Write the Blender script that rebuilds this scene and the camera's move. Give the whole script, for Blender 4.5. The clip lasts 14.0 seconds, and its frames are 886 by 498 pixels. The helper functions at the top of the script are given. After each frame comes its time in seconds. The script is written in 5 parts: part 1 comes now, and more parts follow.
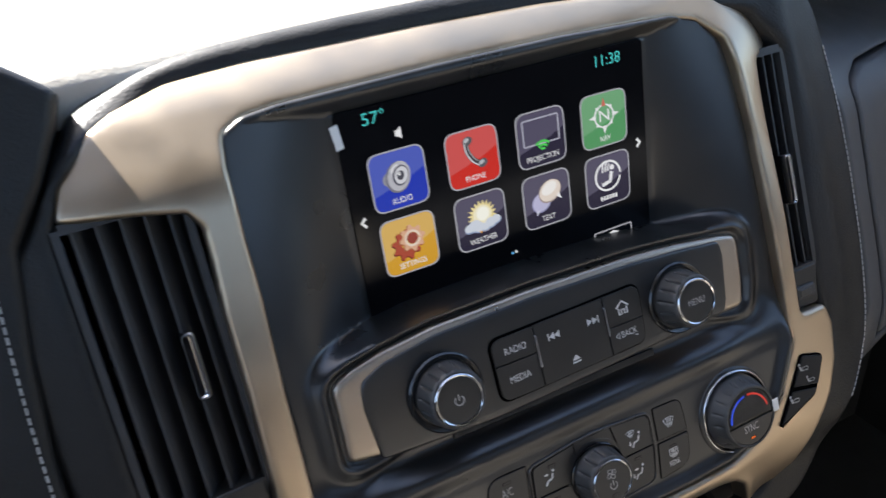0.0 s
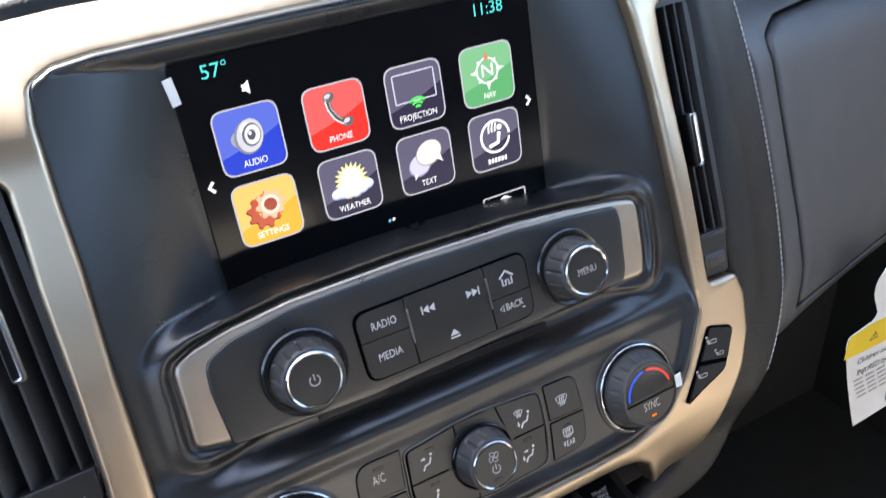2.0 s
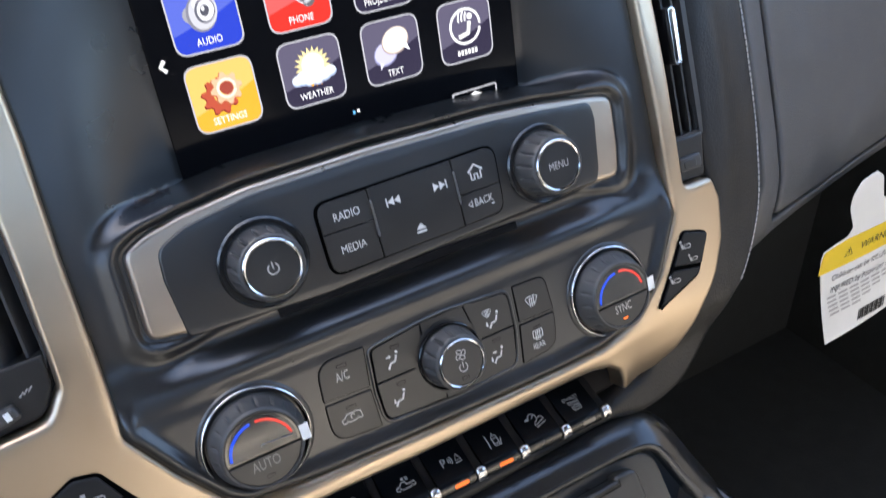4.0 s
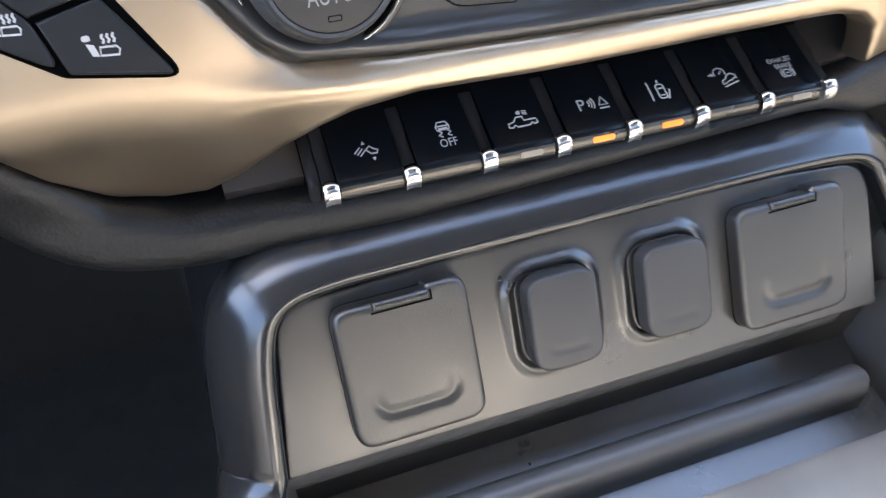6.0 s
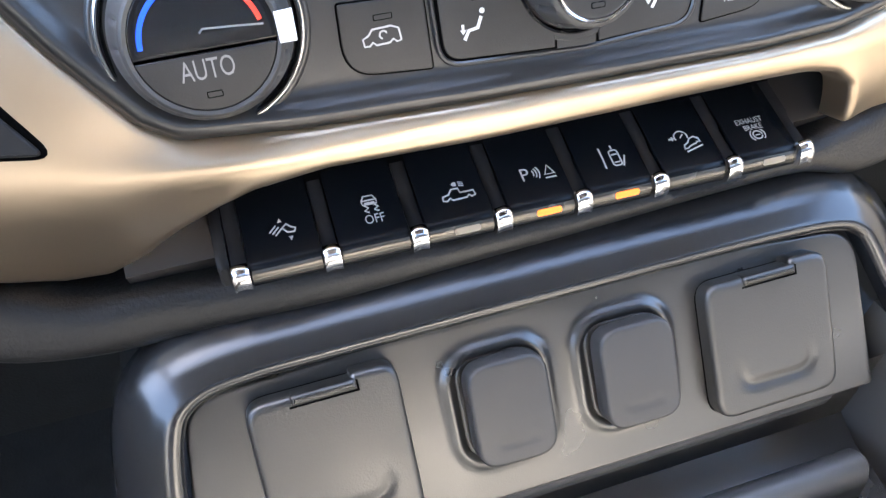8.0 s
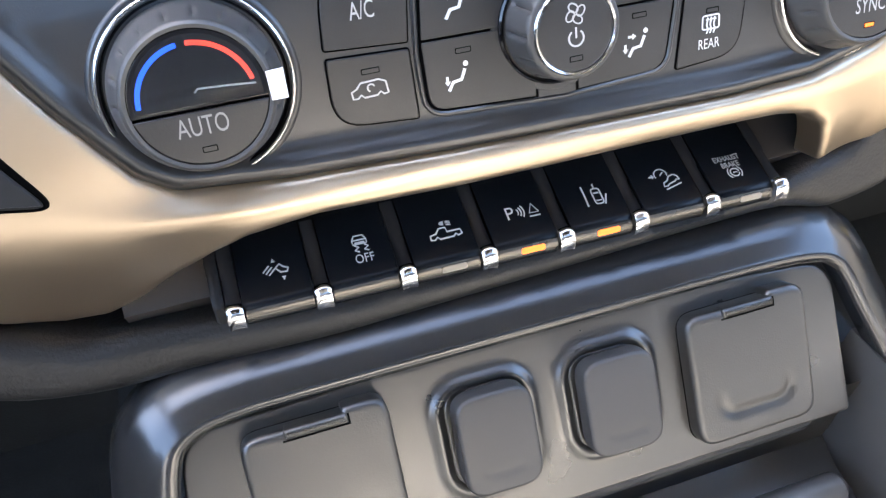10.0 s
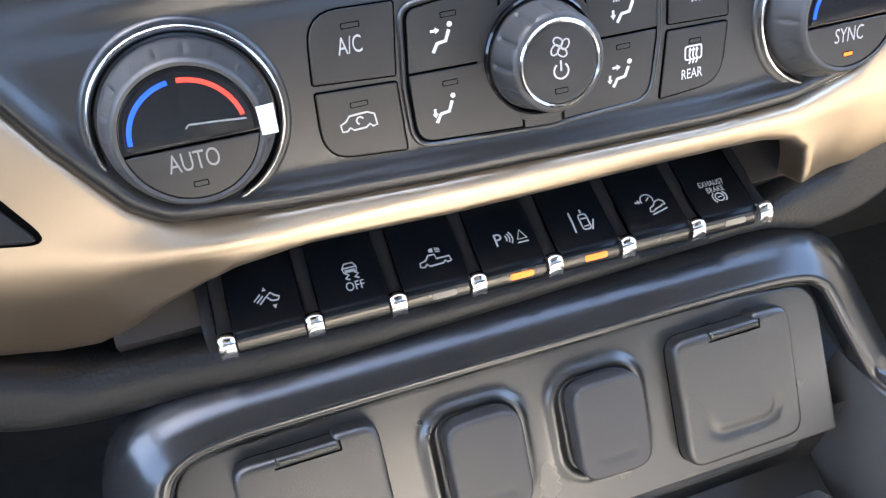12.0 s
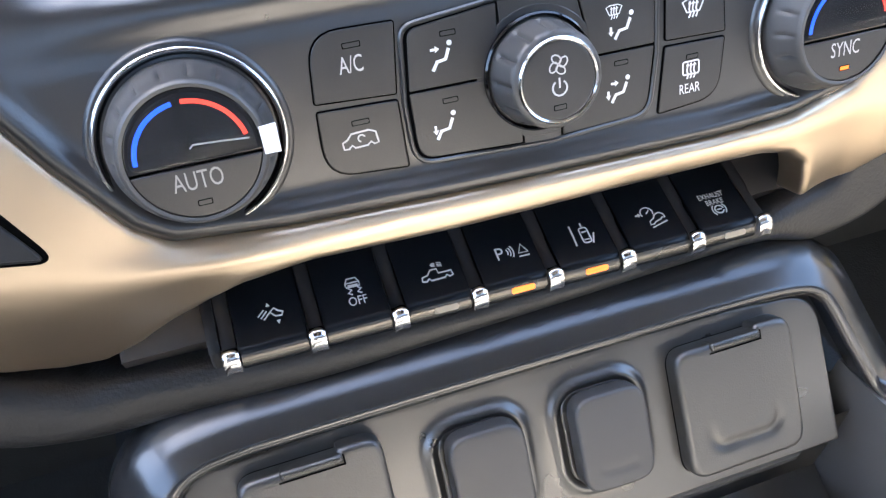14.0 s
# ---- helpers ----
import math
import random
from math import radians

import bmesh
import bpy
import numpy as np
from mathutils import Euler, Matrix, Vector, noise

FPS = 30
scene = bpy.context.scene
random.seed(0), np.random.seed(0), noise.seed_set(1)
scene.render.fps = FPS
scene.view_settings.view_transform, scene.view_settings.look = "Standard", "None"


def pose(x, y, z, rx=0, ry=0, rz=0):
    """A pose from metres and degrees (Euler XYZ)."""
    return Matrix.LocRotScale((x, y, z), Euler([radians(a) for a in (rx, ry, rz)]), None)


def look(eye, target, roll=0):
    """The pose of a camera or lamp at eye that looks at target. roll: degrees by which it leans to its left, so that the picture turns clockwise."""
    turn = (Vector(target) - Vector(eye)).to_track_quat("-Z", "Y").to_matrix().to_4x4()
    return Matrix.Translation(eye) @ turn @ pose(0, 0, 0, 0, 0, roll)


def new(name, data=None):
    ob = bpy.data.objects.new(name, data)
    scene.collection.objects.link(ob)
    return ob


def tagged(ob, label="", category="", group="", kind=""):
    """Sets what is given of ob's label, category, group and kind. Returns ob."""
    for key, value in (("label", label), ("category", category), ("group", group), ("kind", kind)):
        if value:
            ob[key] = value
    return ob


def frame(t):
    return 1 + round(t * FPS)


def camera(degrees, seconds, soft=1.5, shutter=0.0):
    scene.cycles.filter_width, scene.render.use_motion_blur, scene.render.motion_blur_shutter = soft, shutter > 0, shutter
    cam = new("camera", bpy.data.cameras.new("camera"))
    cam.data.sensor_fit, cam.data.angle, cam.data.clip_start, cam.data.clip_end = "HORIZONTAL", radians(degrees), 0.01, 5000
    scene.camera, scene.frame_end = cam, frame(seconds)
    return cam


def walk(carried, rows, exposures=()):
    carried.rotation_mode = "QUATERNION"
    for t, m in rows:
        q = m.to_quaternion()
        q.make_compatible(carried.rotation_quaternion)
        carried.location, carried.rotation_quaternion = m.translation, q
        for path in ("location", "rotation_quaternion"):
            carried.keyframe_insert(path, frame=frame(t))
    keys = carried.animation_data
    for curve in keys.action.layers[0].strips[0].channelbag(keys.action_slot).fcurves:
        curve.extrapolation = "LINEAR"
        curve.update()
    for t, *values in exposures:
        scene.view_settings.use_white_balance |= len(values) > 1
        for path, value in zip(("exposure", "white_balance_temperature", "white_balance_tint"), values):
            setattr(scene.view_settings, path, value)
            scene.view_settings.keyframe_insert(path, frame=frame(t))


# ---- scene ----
cam = camera(58.0, 14.0, soft=1.3, shutter=0.35)
PATH = [
    (0, (-0.17337, -0.24221, 1.04460), (0.00935, 0.14492, 0.78624), -4.79),
    (0.5, (-0.13569, -0.23847, 1.02162), (0.04376, 0.14386, 0.75399), -6.03),
    (1, (-0.13131, -0.23779, 1.00451), (0.04156, 0.13463, 0.71918), -6.54),
    (1.5, (-0.12756, -0.24123, 1.00396), (0.04574, 0.12804, 0.71482), -6.18),
    (2, (-0.11911, -0.24595, 1.01995), (0.06854, 0.13148, 0.75099), -4.81),
    (2.2, (-0.11852, -0.24644, 1.02139), (0.07382, 0.13269, 0.75822), -4.41),
    (4.3, (-0.11782, -0.25306, 0.97694), (0.06961, 0.09221, 0.66765), -3.37),
    (4.5, (-0.11823, -0.25427, 0.96786), (0.06720, 0.07901, 0.64453), -2.91),
    (5, (-0.12062, -0.25728, 0.95540), (0.05493, 0.05302, 0.60484), -1.15),
    (5.5, (-0.12529, -0.23817, 0.90466), (0.01933, 0.05568, 0.52686), 1.53),
    (6, (-0.11964, -0.19711, 0.85585), (-0.00379, 0.09261, 0.46515), 3.15),
    (6.5, (-0.09188, -0.18532, 0.84128), (0.00792, 0.10846, 0.44920), 1.03),
    (7, (-0.08975, -0.18183, 0.83424), (0.00955, 0.11798, 0.44661), 0.45),
    (7.5, (-0.08155, -0.18119, 0.84596), (0.02004, 0.12514, 0.46408), 0.26),
    (8, (-0.08366, -0.18326, 0.84708), (0.01969, 0.12987, 0.47123), 0.12),
    (8.5, (-0.08132, -0.18320, 0.85334), (0.02152, 0.13199, 0.47907), -0.27),
    (11, (-0.08084, -0.18256, 0.85920), (0.02924, 0.13501, 0.48902), 0.33),
    (11.5, (-0.07899, -0.18105, 0.85985), (0.03262, 0.13778, 0.49121), 0.22),
    (12, (-0.08000, -0.18200, 0.86349), (0.03377, 0.13806, 0.49659), 0.34),
    (12.5, (-0.08043, -0.18243, 0.86393), (0.03338, 0.13985, 0.49898), 0.07),
    (13, (-0.07970, -0.18228, 0.86613), (0.03400, 0.14116, 0.50218), -0.17),
    (13.5, (-0.07991, -0.18209, 0.86566), (0.03381, 0.14231, 0.50258), -0.27),
    (14, (-0.07949, -0.18239, 0.86622), (0.03337, 0.14223, 0.50307), -0.35),
]
EXPOSURES = [(0.0, 3.2), (0.5, 3.38), (1.0, 4.0), (1.5, 4.32), (2.0, 4.18), (4.5, 4.38), (5.0, 4.52), (5.5, 4.78), (6.0, 5.3), (6.5, 5.57), (8.5, 5.57), (11.0, 5.48), (14.0, 5.46)]
walk(cam, [(t, look(eye, target, roll)) for t, eye, target, roll in PATH], EXPOSURES)

# ---- daylight ----
world = bpy.data.worlds.new("sky")
scene.world = world
world.use_nodes = True
wn = world.node_tree
sky = wn.nodes.new("ShaderNodeTexSky")
sky.sky_type, sky.sun_disc = "NISHITA", False
sky.dust_density = 2.0
SUN = Vector((-0.34, 0.53, 0.80)).normalized()
sky.sun_elevation = math.asin(SUN.z)
sky.sun_rotation = math.atan2(SUN.x, SUN.y)
wn.links.new(sky.outputs[0], wn.nodes["Background"].inputs[0])
wn.nodes["Background"].inputs[1].default_value = 0.06
sun = new("sun", bpy.data.lights.new("sun", "SUN"))
sun.data.energy, sun.data.angle, sun.data.color = 5.0, radians(0.55), (1.0, 0.965, 0.91)
sun.matrix_world = look((0, 0, 3), Vector((0, 0, 3)) - SUN)


# ---- materials ----
def material(name, color, rough=0.5, metal=0.0, vary=0.12, grain=0.0, grain_size=0.0006, coat=0.0, emit=0.0, stain=0.08, ior=1.5):
    """A painted or moulded surface: colour and roughness vary at two scales; grain: height of the fine relief in metres."""
    m = bpy.data.materials.new(name)
    m.use_nodes = True
    t = m.node_tree
    b = t.nodes["Principled BSDF"]
    b.inputs["Metallic"].default_value = metal
    b.inputs["Coat Weight"].default_value = coat
    b.inputs["IOR"].default_value = ior
    co = t.nodes.new("ShaderNodeTexCoord")
    big, fine = t.nodes.new("ShaderNodeTexNoise"), t.nodes.new("ShaderNodeTexNoise")
    big.inputs["Scale"].default_value, big.inputs["Detail"].default_value = 38.0, 5.0
    fine.inputs["Scale"].default_value, fine.inputs["Detail"].default_value = 1 / grain_size, 2.0
    for n in (big, fine):
        t.links.new(co.outputs["Object"], n.inputs["Vector"])
    ramp = t.nodes.new("ShaderNodeMapRange")
    ramp.inputs[1].default_value, ramp.inputs[2].default_value = 0.3, 0.7
    ramp.inputs[3].default_value, ramp.inputs[4].default_value = 1 - vary, 1 + vary
    t.links.new(big.outputs["Fac"], ramp.inputs[0])
    mul = t.nodes.new("ShaderNodeVectorMath")
    mul.operation = "SCALE"
    mul.inputs[0].default_value = color[:3]
    t.links.new(ramp.outputs[0], mul.inputs["Scale"])
    t.links.new(mul.outputs[0], b.inputs["Base Color"])
    rr = t.nodes.new("ShaderNodeMapRange")
    rr.inputs[1].default_value, rr.inputs[2].default_value = 0.3, 0.7
    rr.inputs[3].default_value, rr.inputs[4].default_value = max(rough - stain, 0.02), min(rough + stain, 1)
    t.links.new(big.outputs["Fac"], rr.inputs[0])
    t.links.new(rr.outputs[0], b.inputs["Roughness"])
    if grain:
        bump = t.nodes.new("ShaderNodeBump")
        bump.inputs["Distance"].default_value = grain
        bump.inputs["Strength"].default_value = 0.6
        t.links.new(fine.outputs["Fac"], bump.inputs["Height"])
        t.links.new(bump.outputs[0], b.inputs["Normal"])
    if emit:
        b.inputs["Emission Color"].default_value = (*color[:3], 1)
        b.inputs["Emission Strength"].default_value = emit
    return m


GOLD = material("champagne_paint", (0.50, 0.40, 0.29), 0.35, 0.97, 0.03, 0.00002, 0.0004, stain=0.05)
BLACK = material("satin_black_plastic", (0.0125, 0.0125, 0.0127), 0.30, 0.0, 0.15, 0.00004, 0.0005, stain=0.03, ior=1.66)
KEYTOP = material("deep_black_key", (0.0055, 0.0068, 0.0085), 0.24, 0.0, 0.1, 0.00001, 0.0004, stain=0.02, ior=1.22)
KEYBLACK = material("soft_black_button", (0.013, 0.0128, 0.0125), 0.33, 0.0, 0.15, 0.00006, 0.0005, stain=0.05, ior=1.54)
GRIP = material("rubber_grip", (0.046, 0.045, 0.044), 0.46, 0.0, 0.15, 0.00003, 0.0005)
GLOSS = material("piano_black", (0.006, 0.006, 0.007), 0.09, 0.0, 0.1, stain=0.03)
GLASS = material("black_display_glass", (0.005, 0.005, 0.006), 0.11, 0.0, 0.1, stain=0.03, ior=1.22)
CHROME = material("chrome", (0.66, 0.65, 0.65), 0.15, 1.0, 0.03, stain=0.03)
NICKEL = material("brushed_nickel_trim", (0.43, 0.362, 0.292), 0.34, 0.9, 0.05, 0.00002, 0.0003)
GUN = material("gunmetal_plastic", (0.015, 0.015, 0.0153), 0.19, 0.0, 0.06, 0.00002, 0.0005, stain=0.02, ior=1.6)
# Lighter than the black keys: the sheen of their fronts is put into this colour.
STRIP = material("key_front_sheen", (0.10, 0.092, 0.08), 0.26, 0.7, 0.05, 0.00002, 0.0004, stain=0.02)
MAT = material("warm_grey_rubber", (0.10, 0.097, 0.088), 0.5, 0.0, 0.15, 0.00006, 0.0008)
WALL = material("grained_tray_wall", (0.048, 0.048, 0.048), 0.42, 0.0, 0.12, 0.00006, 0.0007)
PANEL = material("dark_grained_plastic", (0.016, 0.015, 0.0135), 0.30, 0.0, 0.12, 0.00004, 0.0006, stain=0.04, ior=1.75)
LID = material("grained_lid_plastic", (0.018, 0.017, 0.015), 0.34, 0.0, 0.12, 0.00010, 0.0006, stain=0.06, ior=1.7)
PAD = material("black_dash_leather", (0.010, 0.010, 0.0104), 0.45, 0.0, 0.12, 0.00042, 0.0013, ior=1.42)
SOFT = material("charcoal_dash_vinyl", (0.074, 0.074, 0.075), 0.46, 0.0, 0.10, 0.00034, 0.0012)
RUBBER = material("soft_plug_rubber", (0.034, 0.033, 0.032), 0.46, 0.0, 0.10, 0.00004, 0.0006, stain=0.06)
# Paler than the dash plastic: windshield glare is put into this colour.
DASH = material("dash_top_glare", (0.42, 0.39, 0.34), 0.6, 0.0, 0.1, 0.0003, 0.002)
# Black carpet; also puts footwell shade on lower doors, bulkhead and console sides.
DARK = material("carpet_and_footwell_shade", (0.019, 0.022, 0.024), 0.95, 0.0, 0.3, 0.001, 0.003)
LOUVER = material("matte_black_louver", (0.030, 0.030, 0.0305), 0.48, 0.0, 0.12, 0.00003, 0.0006)
# Near black without gloss: the shade in gaps is put into this colour.
VOID = material("gap_shade", (0.0015, 0.0015, 0.0016), 0.9, 0.0, 0.1, ior=1.08)
WHITE = material("white_print", (0.62, 0.62, 0.61), 0.5, 0.0, 0.03)
DIMPRINT = material("dim_print", (0.22, 0.215, 0.21), 0.5, 0.0, 0.05)
GREYPRINT = material("grey_print", (0.42, 0.41, 0.40), 0.5, 0.0, 0.05)
PAPER = material("white_card", (0.80, 0.80, 0.78), 0.6, 0.0, 0.03)
YELLOW = material("yellow_print", (0.85, 0.60, 0.02), 0.5, 0.0, 0.03)
INK = material("black_print", (0.02, 0.02, 0.02), 0.6, 0.0, 0.05)
THREAD = material("pale_thread", (0.42, 0.41, 0.39), 0.8, 0.0, 0.1)
DUNE = material("dune_upholstery", (0.088, 0.079, 0.068), 0.6, 0.0, 0.1, 0.0003, 0.002)
# Dark brown copy of the bezel gold, with the recess shade in its colour.
SHADED_GOLD = material("shaded_gold_recess", (0.024, 0.0215, 0.0195), 0.5, 0.0, 0.05, 0.00002, 0.0004, stain=0.03)
# Tan, black, grey and dune color the unseen blocks that the stack reflects.
TAN = material("tan_upholstery", (0.34, 0.304, 0.26), 0.6, 0.0, 0.1, 0.0003, 0.002)
SEATBLACK = material("black_upholstery", (0.020, 0.019, 0.018), 0.6, 0.0, 0.1, 0.0003, 0.002)
GREYSEAT = material("grey_upholstery", (0.11, 0.11, 0.113), 0.6, 0.0, 0.1, 0.0003, 0.002)
COCOA = material("cocoa_upholstery", (0.065, 0.058, 0.051), 0.6, 0.0, 0.1, 0.0003, 0.002)
LINER = material("headliner_cloth", (0.024, 0.023, 0.022), 0.9, 0.0, 0.05, 0.0003, 0.002)
SAND = material("sandy_ground", (0.35, 0.32, 0.28), 0.9, 0.0, 0.2, 0.01, 0.05)
AMBER = material("amber_lamp", (1.0, 0.17, 0.012), 0.4, emit=0.034)
DIVIDER = material("smoked_divider_plastic", (0.020, 0.0205, 0.0215), 0.34, 0.0, 0.1, 0.00001, 0.0004, stain=0.03, ior=1.22)
AMBERDIM = material("unlit_lamp_window", (0.20, 0.17, 0.13), 0.3)
BLUELIT = material("blue_lit_arc", (0.01, 0.085, 1.0), 0.4, emit=0.055)
REDLIT = material("red_lit_arc", (1.0, 0.05, 0.03), 0.4, emit=0.055)
MATS = {}


def lit(color, strength=1.0):
    """A colour of the lit screen."""
    key = (color, strength)
    if key not in MATS:
        m = material("screen_colour", color, 0.14, vary=0.02, emit=strength, stain=0.02, ior=1.22)
        m.node_tree.nodes["Principled BSDF"].inputs["Emission Strength"].default_value = strength
        for n in m.node_tree.nodes:
            if n.type == "VECT_MATH":
                n.inputs[0].default_value = [c * 0.05 for c in color[:3]]
        MATS[key] = m
    return MATS[key]


def clear_film():
    m = bpy.data.materials.new("clear_film")
    m.use_nodes = True
    t = m.node_tree
    b, out = t.nodes["Principled BSDF"], t.nodes["Material Output"]
    b.inputs["Roughness"].default_value = 0.04
    b.inputs["Base Color"].default_value = (0.03, 0.03, 0.03, 1)
    b.inputs["Alpha"].default_value = 0.32
    return m


FILM = clear_film()


# ---- building helpers: millimetres in, metres out ----
def plane_pose(y, z, lean):
    """A face that leans back by lean degrees: x across, y up along the face, z out of it."""
    return Matrix.Translation((0, y, z)) @ Matrix.Rotation(radians(90 - lean), 4, "X")


STACK = plane_pose(0, 0.80, 22)
SCREEN = plane_pose(0.050, 0.865, 9)
SWITCH = plane_pose(-0.0300, 0.6864, 79) @ Matrix.Translation((0, -0.0040, 0)) @ Matrix.Rotation(radians(-1.04), 4, "Z")
OUTLET = plane_pose(-0.060, 0.649, 38)


def mesh_of(name, verts, faces, mat, sharp=38.0):
    me = bpy.data.meshes.new(name)
    me.from_pydata([tuple(float(c) * 0.001 for c in v) for v in verts], [], [tuple(int(i) for i in f) for f in faces])
    bm = bmesh.new()
    bm.from_mesh(me)
    bmesh.ops.recalc_face_normals(bm, faces=bm.faces)
    for f in bm.faces:
        f.smooth = True
    for e in bm.edges:
        if len(e.link_faces) == 2 and e.calc_face_angle(0) > radians(sharp):
            e.smooth = False
    for f in bm.faces:
        if len(f.verts) > 4:
            for e in f.edges:
                e.smooth = False
    bm.to_mesh(me)
    bm.free()
    me.materials.append(mat)
    return me


def part(name, data, parent, label=""):
    """One mesh object under a thing or a part. data: (verts, faces, material) in millimetres."""
    me = mesh_of(name, *data) if isinstance(data, tuple) else data
    ob = new(name, me)
    ob.parent = parent
    if label:
        ob["label"] = label
    return ob


def thing(name, m, label, category, group="", kind=""):
    ob = new(name)
    ob.matrix_world = m
    ob.empty_display_size = 0.01
    return tagged(ob, label, category, group, kind)


def rpoly(corners, seg=6):
    """A closed outline from corners (x, y, radius)."""
    pts, n = [], len(corners)
    for i, (x, y, *r) in enumerate(corners):
        r = r[0] if r else 0
        p, a, b = Vector((x, y)), Vector(corners[i - 1][:2]), Vector(corners[(i + 1) % n][:2])
        if r <= 0:
            pts.append((x, y))
            continue
        da, db = (a - p), (b - p)
        la, lb = da.length, db.length
        da.normalize(), db.normalize()
        half = max(math.acos(max(-1, min(1, da.dot(db)))) / 2, 0.05)
        cut = min(r / math.tan(half), la * 0.49, lb * 0.49)
        s, e = p + da * cut, p + db * cut
        for k in range(seg + 1):
            t = k / seg
            q = s * (1 - t) ** 2 + p * 2 * t * (1 - t) + e * t * t
            pts.append((q.x, q.y))
    return pts


def rrect(cx, cy, w, h, r, seg=6):
    return rpoly([(cx - w / 2, cy - h / 2, r), (cx + w / 2, cy - h / 2, r), (cx + w / 2, cy + h / 2, r), (cx - w / 2, cy + h / 2, r)], seg)


def circle(cx, cy, r, seg=40):
    return [(cx + r * math.cos(2 * math.pi * k / seg), cy + r * math.sin(2 * math.pi * k / seg)) for k in range(seg)]


def spline(pts, per=6, closed=True):
    """A smooth line through the points."""
    p = [Vector(q) for q in pts]
    n, out = len(p), []
    for i in range(n if closed else n - 1):
        if closed:
            a, b, c, d = p[i - 1], p[i], p[(i + 1) % n], p[(i + 2) % n]
        else:
            a, b, c, d = p[max(i - 1, 0)], p[i], p[i + 1], p[min(i + 2, n - 1)]
        for k in range(per):
            t = k / per
            out.append(tuple(0.5 * (2 * b + (c - a) * t + (2 * a - 5 * b + 4 * c - d) * t * t + (3 * b - a - 3 * c + d) * t ** 3)))
    if not closed:
        out.append(tuple(p[-1]))
    return out


def ccw(pts):
    area = sum(a[0] * b[1] - b[0] * a[1] for a, b in zip(pts, pts[1:] + pts[:1]))
    return list(pts) if area > 0 else list(pts)[::-1]


def inset(pts, d):
    """A counter-clockwise outline moved inwards by d."""
    n, out = len(pts), []
    for i in range(n):
        a, p, b = Vector(pts[i - 1]), Vector(pts[i]), Vector(pts[(i + 1) % n])
        e1, e2 = (p - a).normalized(), (b - p).normalized()
        n1, n2 = Vector((-e1.y, e1.x)), Vector((-e2.y, e2.x))
        m = n1 + n2
        m = m / max(m.length_squared, 0.6) * 2 if m.length > 1e-6 else n1
        out.append(tuple(p + m * d))
    return out


def slab(outline, n0, n1, r, mat, steps=3):
    """A plate from height n0 to n1 with a rounded front edge."""
    o = ccw(outline)
    rings = [[(x, y, n0) for x, y in o]]
    for k in range(steps + 1):
        a = math.pi / 2 * k / steps
        rings.append([(x, y, n1 - r + r * math.sin(a)) for x, y in inset(o, r * (1 - math.cos(a)))])
    verts, faces, n = [v for ring in rings for v in ring], [], len(o)
    for k in range(len(rings) - 1):
        for i in range(n):
            j = (i + 1) % n
            faces.append((k * n + i, k * n + j, (k + 1) * n + j, (k + 1) * n + i))
    faces.append(tuple(range((len(rings) - 1) * n, len(rings) * n)))
    return verts, faces, mat


def band(outer, inner, n0, n1, mat, r=0.0):
    """A flat frame between two outlines of equal count."""
    n = len(outer)
    rings = [[(x, y, n0) for x, y in outer], [(x, y, n1 - r) for x, y in outer]]
    if r:
        mid = [((a[0] * 0.7 + b[0] * 0.3), (a[1] * 0.7 + b[1] * 0.3)) for a, b in zip(outer, inner)]
        mid2 = [((a[0] * 0.3 + b[0] * 0.7), (a[1] * 0.3 + b[1] * 0.7)) for a, b in zip(outer, inner)]
        rings += [[(x, y, n1) for x, y in mid], [(x, y, n1) for x, y in mid2]]
    rings += [[(x, y, n1 - r) for x, y in inner], [(x, y, n0) for x, y in inner]]
    verts, faces = [v for ring in rings for v in ring], []
    for k in range(len(rings) - 1):
        for i in range(n):
            j = (i + 1) % n
            faces.append((k * n + i, k * n + j, (k + 1) * n + j, (k + 1) * n + i))
    return verts, faces, mat


def lathe(profile, mat, cx=0, cy=0, seg=48, flutes=0, flute_depth=0.0, flute_span=(1e9, -1e9), start=0.0, turn=2 * math.pi):
    """A turned shape about the axis out of the face: profile of (radius, height)."""
    full = turn > 6.28
    count = seg if full else seg + 1
    verts, faces = [], []
    for r, h in profile:
        for k in range(count):
            a = start + turn * k / seg
            q = r
            if flutes and flute_span[0] <= h <= flute_span[1]:
                q = r - flute_depth * max(0.0, math.cos(a * flutes)) ** 6
            verts.append((cx + q * math.cos(a), cy + q * math.sin(a), h))
    for i in range(len(profile) - 1):
        for k in range(seg):
            j = (k + 1) % count
            faces.append((i * count + k, i * count + j, (i + 1) * count + j, (i + 1) * count + k))
    return verts, faces, mat


def joined(*datas):
    verts, faces = [], []
    for v, f, m in datas:
        faces += [tuple(i + len(verts) for i in face) for face in f]
        verts += list(v)
    return verts, faces, datas[0][2]


def resample(pts, step):
    p = np.array(pts, float)
    q = np.vstack([p, p[:1]])
    seg = np.hypot(*np.diff(q, axis=0).T)
    s = np.r_[0, np.cumsum(seg)]
    n = max(8, int(round(s[-1] / step)))
    t = np.linspace(0, s[-1], n, endpoint=False)
    return np.c_[np.interp(t, s, q[:, 0]), np.interp(t, s, q[:, 1])]


